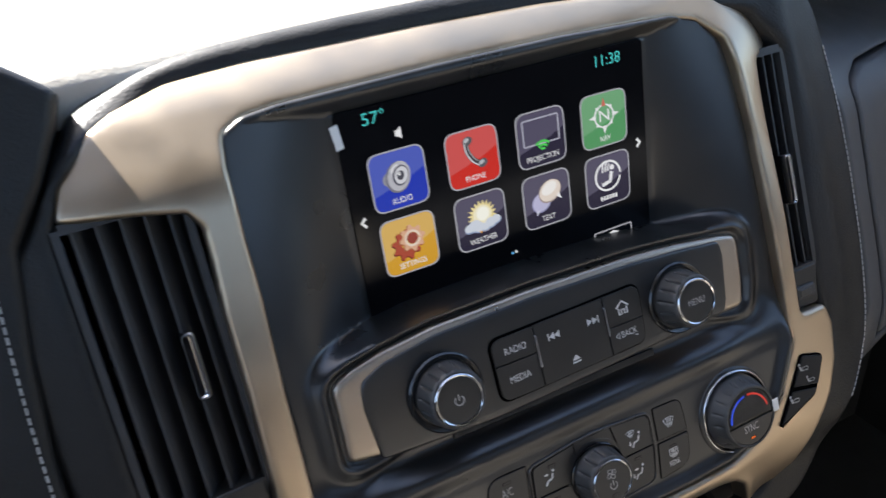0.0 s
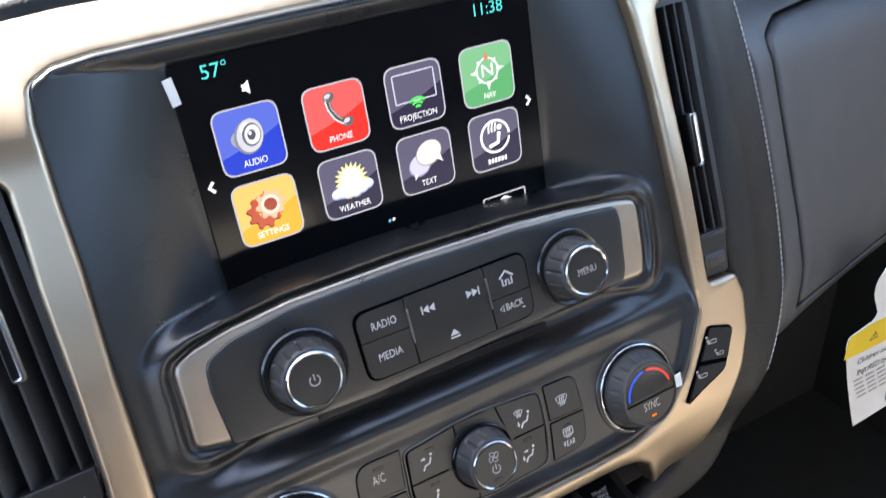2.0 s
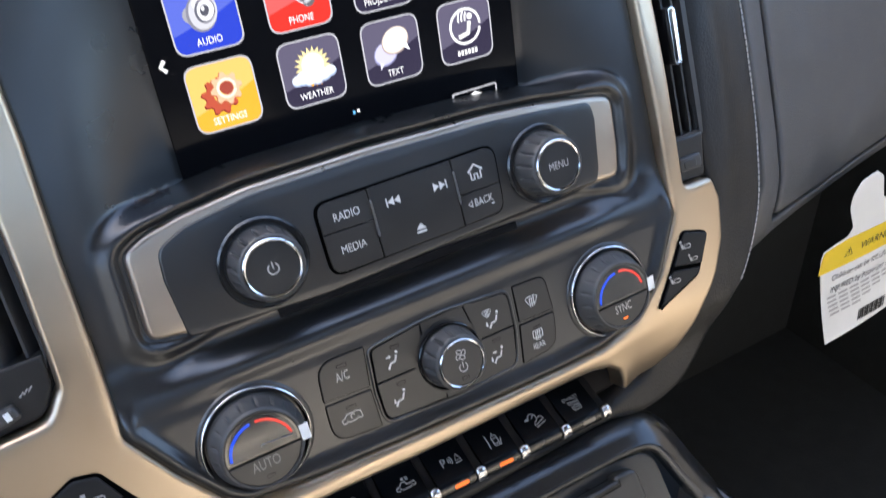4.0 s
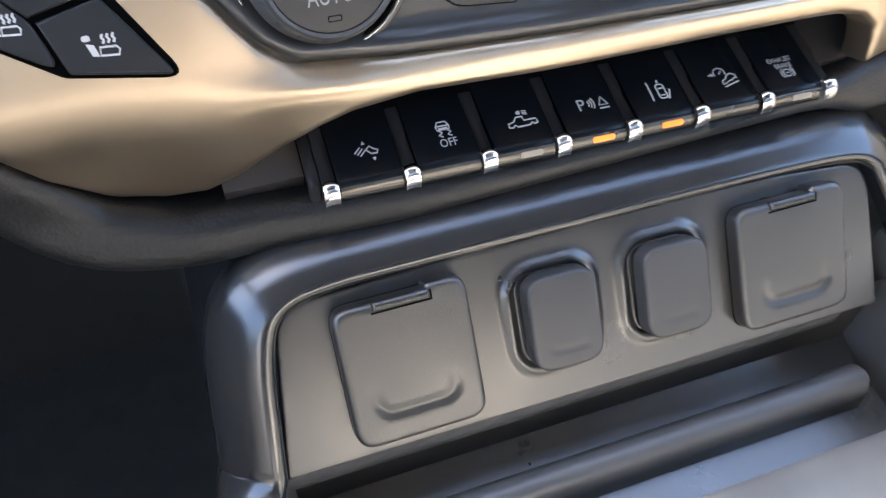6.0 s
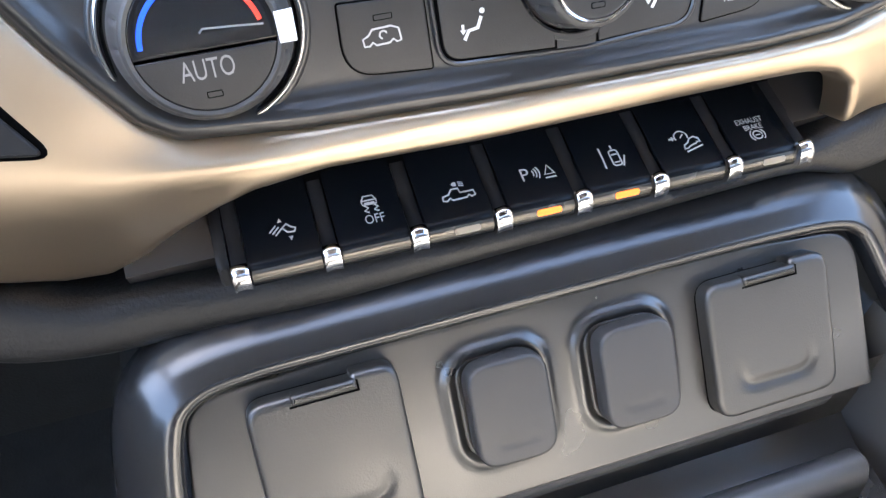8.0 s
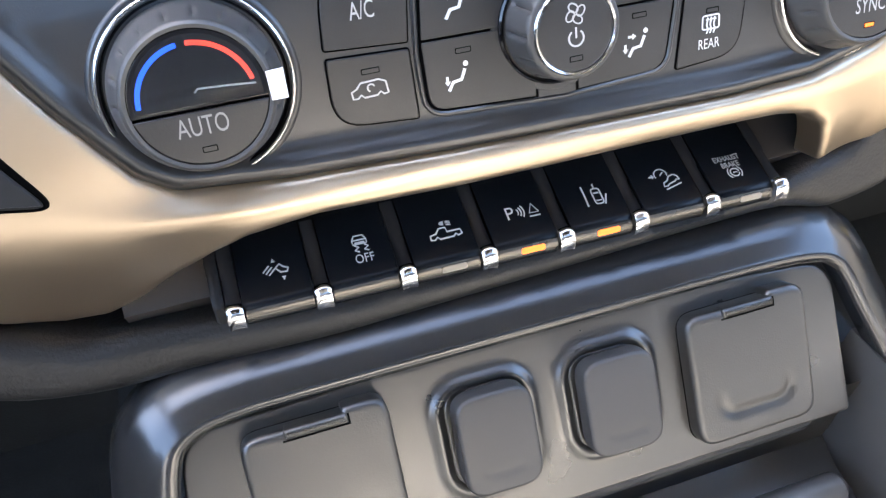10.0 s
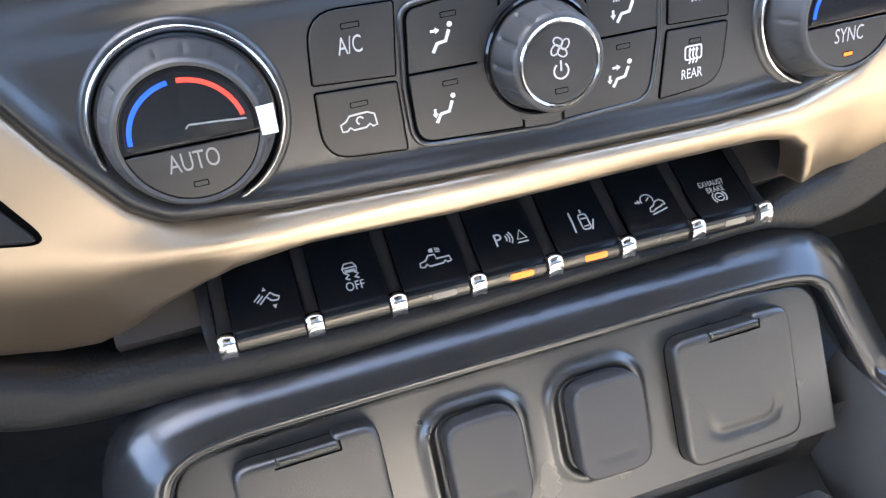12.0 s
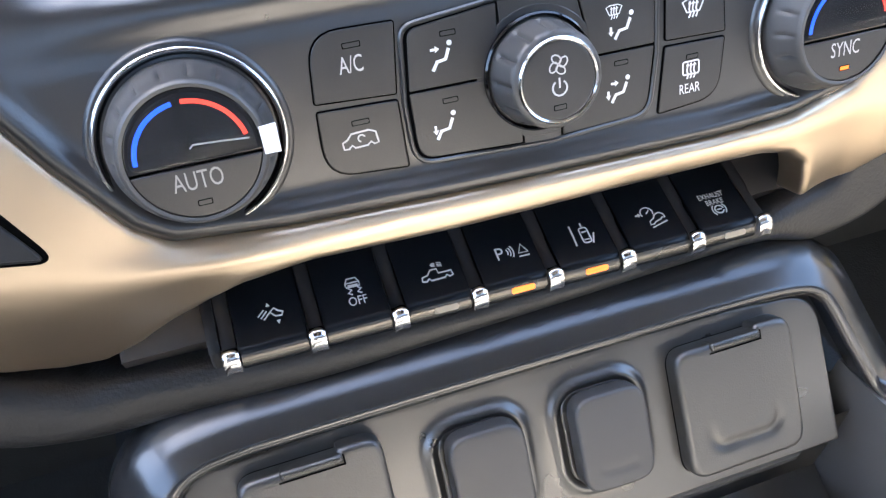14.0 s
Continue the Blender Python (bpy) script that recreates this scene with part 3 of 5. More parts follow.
def fascia_height(u, v):
    nd = screen_depth(v) - 1.5
    left = np.clip((-77.0 - u) / 50, 0, 1)
    right = np.clip((u - 85.5) / 50, 0, 1)
    top = np.clip((v - 138.0) / 5.5, 0, 1)
    k = np.maximum(np.sin(np.maximum(left, right) * math.pi / 2) ** 1.15, top)
    funnel = nd + (-3.5 - nd) * k + 0.8 * np.exp(-(np.minimum(np.abs(u + 77), np.abs(u - 85.5)) / 1.6) ** 2) * (v < 138)
    # a bead runs round the radio, with a narrow channel inside it
    pts = np.c_[u, v]
    d = edge_distance(pts, [TRIM_LOOP])
    d = np.where(inside(pts, TRIM_LOOP), -d, d)
    side = smooth(84, 114, np.abs(u - 3))
    ledge = -5.0 + 3.4 * smooth(0.8, 2.8 + 1.4 * side, d)
    t = smooth(4.0, 7.8 + 5.5 * side, d)
    upper = ledge * (1 - t) + funnel * t
    # below it a valley holds the disc slot and fades out towards both ends
    valley = 1.1 * np.exp(-((v + 29) / 4) ** 2) - 10.0 * smooth(-26, -17, v) + 3.5 * smooth(-12, -8, v)
    brow = -4.6 * smooth(-34, -6, v)
    low = 1.5 + 0.55 * smooth(-33, -39, v) + valley + (brow - valley) * smooth(82, 122, np.abs(u - 2))
    low = low + np.interp(edge_distance(pts, [OPEN_LOOP]), [0, 1.2, 2.4, 3.4, 4.6, 6.0, 7.2, 9], [1.2, 2.3, 2.9, 3.0, 2.3, 1.0, 0.25, 0]) * smooth(-24, -34, v)
    w = smooth(-14 - 12 * side, -5 + 4 * side, v)
    return low * (1 - w) + upper * w


LEDGE = np.vstack([np.array(inset([tuple(q) for q in TRIM_LOOP], -d)) for d in (0.8, 1.5, 2.2, 3.0, 4.0, 5.2, 6.4, 7.6, 9.0)])
part("fascia", relief([(x * 1.006, y * 1.006) for x, y in OPENING], [], fascia_height, 1.4, 2.0, 8, BLACK, 1.4, 70, LEDGE), stack, "satin black molded fascia")
part("disc_slot", slab(rpoly([(-61, -17.2, 0.6), (55, -18.6, 0.6), (55, -14.6, 0.6), (-61, -12.6, 0.6)]), -10, -7.6, 0.3, GLOSS), stack, "narrow gloss black disc slot")


# ---- outlet panel and console ----
outlets = thing("outlet_panel", OUTLET, "dark grained outlet panel with four closed covers below the switches", "outlet panel")


def sd_rrect(u, v, cx, cy, w, h, r):
    qx, qy = np.abs(u - cx) - w / 2 + r, np.abs(v - cy) - h / 2 + r
    return np.hypot(np.maximum(qx, 0), np.maximum(qy, 0)) + np.minimum(np.maximum(qx, qy), 0) - r


def panel_height(u, v):
    n = np.full_like(u, -3.0)
    for cx in (-26.0, 16.1):
        d = sd_rrect(u, v, cx - 1.1, -18.6, 27.6, 33.6, 8)
        n += 1.5 * np.exp(-((d - 1.7) / 1.9) ** 2) * (0.75 + 0.5 * smooth(-30, -6, v)) - 0.5 * smooth(1.0, -1.5, d)
    return n


part("panel", relief(rpoly([(-125, -49.5, 2), (105.5, -51, 2), (103, 6, 14), (60, 9.4), (0, 9.6), (-60, 9.4), (-116.5, 7.6, 14)], 10), [], panel_height, 0.95, 1.0, 6, PANEL, 1.5), outlets)


def sd_path(u, v, pts):
    d = np.full_like(u, 1e9)
    for (x1, y1), (x2, y2) in zip(pts[:-1], pts[1:]):
        dx, dy = x2 - x1, y2 - y1
        t = np.clip(((u - x1) * dx + (v - y1) * dy) / (dx * dx + dy * dy), 0, 1)
        d = np.minimum(d, np.hypot(u - x1 - t * dx, v - y1 - t * dy))
    return d


def outlet_lid(cx, cy, w, h):
    grip = arc(cx - 8, cy - 9, 5, 180, 270, 5) + arc(cx + 8, cy - 9, 5, 270, 360, 5)
    grip = [(cx - 13, cy - 6)] + grip + [(cx + 13, cy + 4)]

    def height(u, v):
        d = sd_path(u, v, grip)
        return 3.8 - 0.7 * np.exp(-(d / 1.8) ** 2) * smooth(cy - 3, cy - 12, v) + 0 * u

    lid = part("outlet_cover", relief(rpoly([(cx - w / 2, cy - h / 2, 7), (cx + w / 2, cy - h / 2, 7), (cx + w / 2, cy + h / 2 + 0.6, 6), (cx + 8.6, cy + h / 2 + 0.6, 0.6), (cx + 8.6, cy + h / 2 - 1.2, 0.6), (cx - w / 2, cy + h / 2 - 1.2, 6)]), [], height, 1.0, 2.0, 5, LID, 1.4), outlets, "closed square hinged outlet cover")
    part("hinge", slab(rrect(cx + 0.4, cy + h / 2 - 2.6, 19.0, 3.2, 1.2), 0, 4.7, 1.3, LID), lid)
    # Near-black plates stand in for the shade under the hinge and round the cover.
    part("hinge_gap", slab(rpoly([(cx - 9.6, cy + h / 2 - 4.8), (cx + 10.4, cy + h / 2 - 4.8), (cx + 10.4, cy + h / 2 - 1.4), (cx + 9.8, cy + h / 2 - 1.4), (cx + 9.8, cy + h / 2 - 4.2), (cx - 9.6, cy + h / 2 - 4.2)]), 2, 3.86, 0, VOID), lid)
    part("cover_gap_shade", slab(rrect(cx, cy - 0.6, w + 0.3, h - 1.0, 6.5), -4, -2.5, 0.2, VOID), lid)


outlet_lid(-79, -19.8, 44.2, 48.8)
outlet_lid(64.4, -20.6, 45.2, 47.0)


def outlet_plug(cx, cy):
    grip = [(cx - 5.5, cy - 9.5), (cx, cy - 10), (cx + 5.5, cy - 9.5)]

    def height(u, v):
        return 6.2 - 0.0011 * ((u - cx) ** 2 + (v - cy) ** 2) - 0.4 * np.exp(-(sd_path(u, v, grip) / 1.1) ** 2)

    plug = part("socket_plug", relief(rpoly([(cx - 13.0, cy - 16.4, 7), (cx + 12.2, cy - 16.8, 7), (cx + 12.6, cy + 16.2, 7), (cx - 12.4, cy + 16.2, 7)]), [], height, 1.2, 1.3, 6, RUBBER, 1.2), outlets, "raised rubbery round-cornered socket plug")
    part("plug_seat", slab(rrect(cx - 1.4, cy + 0.3, 25.6, 32.6, 7.5), -5, -2.6, 0.8, PANEL), plug)
    # Near-black plate for the shaded gap beside the raised plug.
    part("plug_gap_shade", slab(rrect(cx - 0.4, cy, 24.0, 32.0, 7), -1, 1.6, 0.5, VOID), plug)


outlet_plug(-26.0, -18.6)
outlet_plug(16.1, -18.8)


RAIL = spline([(-13.6, -16), (-12.8, -12), (-10.2, -8.4), (-6.6, -5.0), (-2.8, -2.1), (0.8, -0.2), (3.4, 0.9), (5.2, 0.9), (6.6, 0.2), (7.5, -1.2)], 3, False) + [(7.0, -2.0), (6.4, -9)]


def sweep(path, ups, sec, mat):
    """A moulded bar along a path of points (mm); ups: the outward direction of its face; sec: (inwards, out of the face)."""
    verts, faces, n = [], [], len(sec)
    p = [Vector(q) for q in path]
    for i, q in enumerate(p):
        d = (p[min(i + 1, len(p) - 1)] - p[max(i - 1, 0)]).normalized()
        up = Vector(ups[i]).normalized()
        side = d.cross(up).normalized()
        up = side.cross(d).normalized()
        for a, b in sec:
            verts.append(tuple(q + side * a + up * b))
    for i in range(len(p) - 1):
        for k in range(n):
            j = (k + 1) % n
            faces.append((i * n + k, i * n + j, (i + 1) * n + j, (i + 1) * n + k))
    faces += [tuple(range(n)), tuple(range((len(p) - 1) * n, len(p) * n))]
    return verts, faces, mat, 60


console = thing("center_console", Matrix.Identity(4), "dark gunmetal center console with raised rails around an open tray", "console")


def on_outlet(u, v, n):
    q = OUTLET @ Vector((u * 0.001, v * 0.001, n * 0.001))
    return q * 1000


def spline6(rows, per):
    """A smooth line through points that carry a direction each."""
    a, out = np.array(rows, float), []
    for i in range(len(a) - 1):
        p, q, r, s = a[max(i - 1, 0)], a[i], a[i + 1], a[min(i + 2, len(a) - 1)]
        lim = np.linalg.norm(r[:3] - q[:3])
        m0, m1 = (r - p) / 2, (s - q) / 2
        m0, m1 = m0 * min(1, lim / max(np.linalg.norm(m0[:3]), 1e-6)), m1 * min(1, lim / max(np.linalg.norm(m1[:3]), 1e-6))
        for k in range(per):
            t = k / per
            out.append(tuple((2 * t ** 3 - 3 * t ** 2 + 1) * q + (t ** 3 - 2 * t ** 2 + t) * m0 + (3 * t ** 2 - 2 * t ** 3) * r + (t ** 3 - t ** 2) * m1))
    return out + [tuple(a[-1])]


def console_rail():
    flat = spline([(-132, -46), (-130.4, -32), (-128, -12), (-124.4, 2.5), (-119.5, 10), (-110.5, 14.8), (-97, 16.6), (-80, 16.9), (0, 16.9), (70, 16.4), (96, 14.6), (107, 9.5), (112, 2), (117.5, -12), (124.5, -29)], 3, False)
    up = OUTLET.to_3x3() @ Vector((0, 0, 1))
    pts = [on_outlet(u, v, 0.5) for u, v in flat]
    ups = [up] * len(pts)
    left, right = pts[0], pts[-1]
    # two arms that run back level towards the seats, leaning inwards
    for k, (dx, dy, dz) in enumerate(((2, -3, -2.2), (4.5, -8, -4), (7, -16, -5), (14.5, -42, -5.5), (22, -86, -6), (24, -94, -8), (36, -165, -12), (80, -420, -22))):
        t, s = min(1, (k + 1) / 3), (0.04, 0.12, 0.28, 0.62, 0.92, 1, 1, 1)[k]
        pts.append(right + Vector((dx, dy, dz)))
        ups.append(Vector((-0.50 * s, -0.788 * (1 - t), 0.616 * (1 - t) + 0.86 * t)))
        pts.insert(0, left + Vector((-dx, dy, dz)))
        ups.insert(0, Vector((0.50 * s, -0.788 * (1 - t), 0.616 * (1 - t) + 0.86 * t)))
    both = [tuple(q) + tuple(Vector(w).normalized()) for q, w in zip(pts, ups)]
    fine = [both[0]]
    for a, b in zip(both, both[1:]):
        fine.append(b) if sum((b[i] - a[i]) ** 2 for i in range(3)) > 4 else None
    fine = spline6(fine, 5)
    return sweep([q[:3] for q in fine], [q[3:] for q in fine], RAIL, GUN), left, right


rail, left_end, right_end = console_rail()
part("rail", rail, console, "satin gunmetal rail round the tray")


def console_wall(s, end, inner):
    x0, x1 = (end.x - 8, end.x + 8) if s > 0 else (end.x + 8, end.x - 8)
    v, f = [], []
    ys = [end.y + 12, end.y - 6, end.y - 45, end.y - 90, end.y - 160, end.y - 420]
    tops = [end.z - 5, end.z - 6, end.z - 9, end.z - 10, end.z - 17, end.z - 25]
    for i, (y, z) in enumerate(zip(ys, tops)):
        lean = s * float(np.interp(end.y - y, [0, 16, 42, 86, 165, 420], [0, 7, 14.5, 22, 36, 80]))
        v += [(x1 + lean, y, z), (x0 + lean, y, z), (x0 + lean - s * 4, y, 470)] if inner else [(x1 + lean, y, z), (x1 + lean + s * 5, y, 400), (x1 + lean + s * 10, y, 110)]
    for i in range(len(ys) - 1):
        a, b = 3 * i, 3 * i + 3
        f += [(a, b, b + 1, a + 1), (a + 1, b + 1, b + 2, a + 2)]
    # Outer sides take the near-black colour as footwell shade.
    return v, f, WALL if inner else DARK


part("side_wall", console_wall(1, right_end, True), console, "dark grained inner wall of the tray")
part("side_wall", console_wall(-1, left_end, True), console, "dark grained inner wall of the tray")
part("outer_wall", console_wall(1, right_end, False), console, "outer side colored black for footwell shade")
part("outer_wall", console_wall(-1, left_end, False), console, "outer side colored black for footwell shade")
part("tray", prism([(-80, 607), (-80, 566), (-92, 561), (-124, 560), (-127, 556), (-300, 556), (-300, 540), (-78, 540)], -127, 117, PANEL), console, "black tray floor")
part("lower_lip", prism([(-80, 609), (-87.6, 608), (-88.6, 605.5), (-88.2, 600.4), (-86.6, 598.6), (-80, 598)], -132, 90, WALL, 0.8), console, "warm grey lip below the outlet panel")
ridge = spline([(-94, 560), (-95.2, 569), (-97, 574.4), (-100, 577.4), (-103.5, 578), (-107, 576), (-109.4, 571), (-110.6, 560)], 3, False)
part("tray_ridge", prism(ridge, -127, 107, WALL, 2.5), console, "rounded ridge across the tray")
part("tray_mat", prism([(-125, 560), (-125.8, 572), (-126.8, 575.6), (-129.5, 577), (-151, 576.2), (-152, 574.6), (-153, 576), (-262, 572), (-263, 560)], -120, 101, MAT, 1.2), console, "warm grey rubber insert in the tray")
part("front_shell", joined(box(-145, 135, -60, 60, 110, 600, DARK), box(-150, 140, 30, 60, 560, 690, DARK)), console, "lower shell colored black for footwell shade")

# ---- switch bank ----
bank = thing("switch_bank", SWITCH, "row of seven gloss black rocker switches with chrome dividers", "switches")
# Fillers colored near black for the shade behind the keys.
recess = part("recess", prism([(26, -3), (26, -14), (-4, -18), (-4, -6)], -98, 82.4, VOID), bank, "near-black filler for the shade behind the switches")
back = part("recess_back", prism([(22, -12), (22, 14), (28, 14), (28, -12)], -118, 100, VOID), bank)
# The ends carry the shade of the recess in their dark colour.
ends = [part("recess_end", prism([(26, -3), (26, -14), (0, -18), (0.5, -6)], u0, u1, SHADED_GOLD), bank, "recess floor, bezel gold colored dark for shade") for u0, u1 in ((-122, -98.2), (82.6, 112))]
for ob in [recess, back] + ends:
    ob.matrix_local = SWITCH.inverted() @ plane_pose(-0.031, 0.686, 66)
KEY = [(21, -9), (21, -0.2), (19.9, 0), (19.0, 0), (-4.4, 0), (-5.4, -0.05), (-6.4, -0.35), (-7.1, -1.0), (-8.9, -4.4), (-8.9, -5.4), (-5, -8)]
SWITCHES = []
for i in range(7):
    c = -80.0 + 24.6 * i
    key = part("switch_key", prism(KEY, c - 9.9, c + 9.9, KEYTOP, 0.5), bank)
    SWITCHES.append((key, c))
part("end_cap", prism([(20, -9), (20, -1.6), (18, -0.6), (-2, -0.6), (-4, -2), (-5, -9)], -98.0, -94.8, DIVIDER, 0.8), bank)
for i in range(8):
    c = -80.0 + 24.6 * (i - 0.5)
    div = part("divider", prism([(21, -9), (21, -0.6), (8, -0.6), (6.5, -1.4), (-4, -1.4), (-5, -9)], c - 2.1, c + 2.1, DIVIDER, 0.3), bank)
    prof = spline([(-4.6, -2.5), (-4.8, -0.2), (-5.4, 0.7), (-7.0, 0.8), (-8.6, -0.2), (-9.7, -2.0), (-10.2, -4.8)], 3, False)
    vs = [(c + 2.3 * s, v, n + 0.9 * (1 - abs(s) ** 2.2)) for v, n in prof for s in (-1, -0.85, -0.5, 0, 0.5, 0.85, 1)]
    fs = [(7 * r + q, 7 * r + q + 1, 7 * r + q + 8, 7 * r + q + 7) for r in range(len(prof) - 1) for q in range(6)]
    part("chrome_tip", (vs, fs, CHROME), div, "rounded chrome tip")


# ---- touchscreen ----
EM = 0.074
CYAN, SNOW, SILVER = lit((0.10, 0.75, 0.72), EM), lit((0.95, 0.95, 0.97), EM * 1.1), lit((0.62, 0.62, 0.68), EM * 0.8)
screen = thing("touchscreen", SCREEN, "lit black touchscreen showing eight colored app icons", "touchscreen")
part("display_glass", slab(rrect(4.2, 7.5, 162.4, 105, 3), -3, 0, 0.5, GLASS), screen, "black glossy display glass")
part("temperature_readout", lettering("57°", 5.4, -59.2, 54.3, 0, CYAN, 1.05), screen, "cyan lit figures")
part("clock_readout", lettering("11:38", 5.2, 63.6, 53.6, 0, CYAN, 0.98), screen, "cyan lit figures")
part("mute_mark", joined(plate([(-50.5, 44), (-49.5, 44), (-47.5, 42.5), (-47.5, 48), (-49.5, 46.6), (-50.5, 46.6)], 0, 0.15, SNOW)), screen)
part("page_arrow", joined(stroke([(-71, 12), (-73, 9.8), (-71, 7.6)], 1.4, 0, 0.15, SNOW)), screen)
part("page_arrow", joined(stroke([(79, 10.2), (81, 8), (79, 5.8)], 1.4, 0, 0.15, SNOW)), screen)
part("page_dot", plate(circle(0.2, -28.2, 0.7, 12), 0, 0.15, lit((0.15, 0.5, 0.9), EM)), screen)
part("page_dot", plate(circle(2.3, -28.0, 0.7, 12), 0, 0.15, SNOW), screen)
tray_button = part("pull_up_button", band(rrect(61, -37, 24.2, 7.4, 1.2), rrect(61, -37, 22.8, 6.0, 0.8), 0, 0.2, SILVER), screen, "small silver outlined button")
part("chevron", joined(stroke([(56.8, -37.6), (61, -35.6), (65.2, -37.6)], 1.7, 0.05, 0.15, SNOW)), tray_button)
part("paper_tab", slab(rpoly([(-79.2, 54.8), (-75.4, 55.6), (-74.2, 45.0), (-77.8, 44.2)]), 0, 0.25, 0.1, PAPER), screen, "torn white paper tab stuck at the glass edge")


def gear(cx, cy, r, teeth, hole):
    out = []
    for k in range(teeth * 4):
        a = 2 * math.pi * k / (teeth * 4)
        q = r if k % 4 in (0, 1) else r * 0.78
        out.append((cx + q * math.cos(a), cy + q * math.sin(a)))
    inner = [(cx + hole * math.cos(2 * math.pi * k / (teeth * 4)), cy + hole * math.sin(2 * math.pi * k / (teeth * 4))) for k in range(teeth * 4)]
    return out, inner


def app_icon(cx, cy, base, shine, word, draw):
    s = 27.4
    icon = part("app_icon", band(rrect(cx, cy, s, s, 5.2), rrect(cx, cy, s - 1.3, s - 1.3, 4.7), 0, 0.30, SILVER, 0.1), screen)
    part("tile", plate(rrect(cx, cy, s - 1.1, s - 1.1, 4.7), 0, 0.12, lit(base, EM)), icon)
    h = (s - 1.6) / 2
    shine = tuple(0.55 * a + 0.45 * b for a, b in zip(base, shine))
    corner = rpoly([(cx - h, cy - h * 0.45), (cx - h, cy + h, 4.2), (cx + h, cy + h, 4.2), (cx + h, cy + h * 0.25), (cx + h * 0.35, cy - h * 0.05, 6)], 6)
    part("tile_shine", plate(corner, 0.05, 0.15, lit(shine, EM)), icon)
    for name, data in draw(cx, cy):
        part(name, data, icon)
    if word:
        part("icon_label", lettering(word, 2.75, cx, cy - 9.6, 0.2, SNOW, 0.80), icon)
    else:
        part("icon_label", joined(*[plate([(cx - 5.2 + 1.8 * k, cy - 10.6), (cx - 4.0 + 1.8 * k, cy - 10.6), (cx - 4.0 + 1.8 * k, cy - 8.4), (cx - 5.2 + 1.8 * k, cy - 8.4)], 0.2, 0.12, SNOW) for k in range(6)]), icon)


def ellipse(cx, cy, a, b, turn=0, k=28):
    c, s = math.cos(radians(turn)), math.sin(radians(turn))
    return [(cx + a * math.cos(t) * c - b * math.sin(t) * s, cy + a * math.cos(t) * s + b * math.sin(t) * c) for t in [2 * math.pi * i / k for i in range(k)]]


def draw_audio(x, y):
    y += 1.5
    yield "speaker_side", plate(ellipse(x - 3.4, y - 0.6, 4.4, 3.6, 0), 0.2, 0.1, lit((0.36, 0.36, 0.42), EM))
    yield "speaker_shade", plate(ellipse(x - 0.4, y - 0.4, 5.9, 7.2, -15), 0.26, 0.1, lit((0.24, 0.24, 0.30), EM))
    yield "speaker_body", plate(ellipse(x + 0.2, y, 5.4, 6.8, -15), 0.32, 0.12, lit((0.60, 0.60, 0.66), EM))
    yield "speaker_gleam", plate(ellipse(x - 1.2, y + 3.6, 2.4, 1.5, 35), 0.4, 0.08, lit((0.88, 0.88, 0.92), EM))
    yield "speaker_rim", plate(ellipse(x + 0.9, y + 0.2, 3.9, 4.8, -15), 0.45, 0.1, lit((0.15, 0.15, 0.19), EM))
    yield "speaker_cone", plate(ellipse(x + 1.2, y + 0.2, 3.2, 4.0, -15), 0.55, 0.1, lit((0.80, 0.80, 0.85), EM))
    yield "speaker_cap", plate(ellipse(x + 0.8, y + 0.2, 1.7, 2.2, -15), 0.65, 0.1, lit((0.10, 0.10, 0.13), EM))
    yield "cap_gleam", plate(ellipse(x + 0.3, y + 1.0, 0.6, 0.8, -15), 0.75, 0.06, SNOW)


def draw_phone(x, y):
    y += 1.8
    yield "receiver", stroke(spline([(x - 3.0, y + 6.2), (x - 2.6, y + 1.5), (x + 0.0, y - 3.0), (x + 4.2, y - 5.8)], 6, False), 2.6, 0.3, 0.15, lit((0.09, 0.085, 0.095), EM))
    yield "receiver_gleam", stroke(spline([(x - 3.9, y + 6.0), (x - 3.4, y + 1.4), (x - 0.8, y - 3.4), (x + 3.4, y - 6.6)], 6, False), 0.6, 0.4, 0.15, lit((0.80, 0.80, 0.84), EM))
    yield "receiver_sheen", stroke(spline([(x - 2.2, y + 4.6), (x - 1.8, y + 1.6), (x + 0.4, y - 2.2), (x + 2.2, y - 3.8)], 6, False), 0.5, 0.42, 0.12, lit((0.40, 0.38, 0.40), EM))
    for dx, dy, turn in ((-2.2, 6.5, 20), (4.4, -5.3, 20)):
        yield "ear_cup", plate(ellipse(x + dx, y + dy, 2.6, 2.0, turn), 0.4, 0.15, lit((0.14, 0.135, 0.15), EM))
        yield "cup_gleam", plate(ellipse(x + dx - 0.5, y + dy + 0.5, 1.5, 0.9, turn), 0.5, 0.12, lit((0.62, 0.62, 0.66), EM))


def draw_projection(x, y):
    yield "screen_outline", stroke(rrect(x, y + 3.6, 20, 12.5, 0.3, 1), 0.6, 0.3, 0.12, lit((0.6, 0.6, 0.72), EM), True)
    g = lit((0.10, 0.75, 0.12), EM)
    for r in (1.6, 3.4, 5.2):
        yield "signal_arc", stroke(arc(x + 0.3, y - 6.8, r, 45, 135, 8), 1.1, 0.4, 0.12, g)


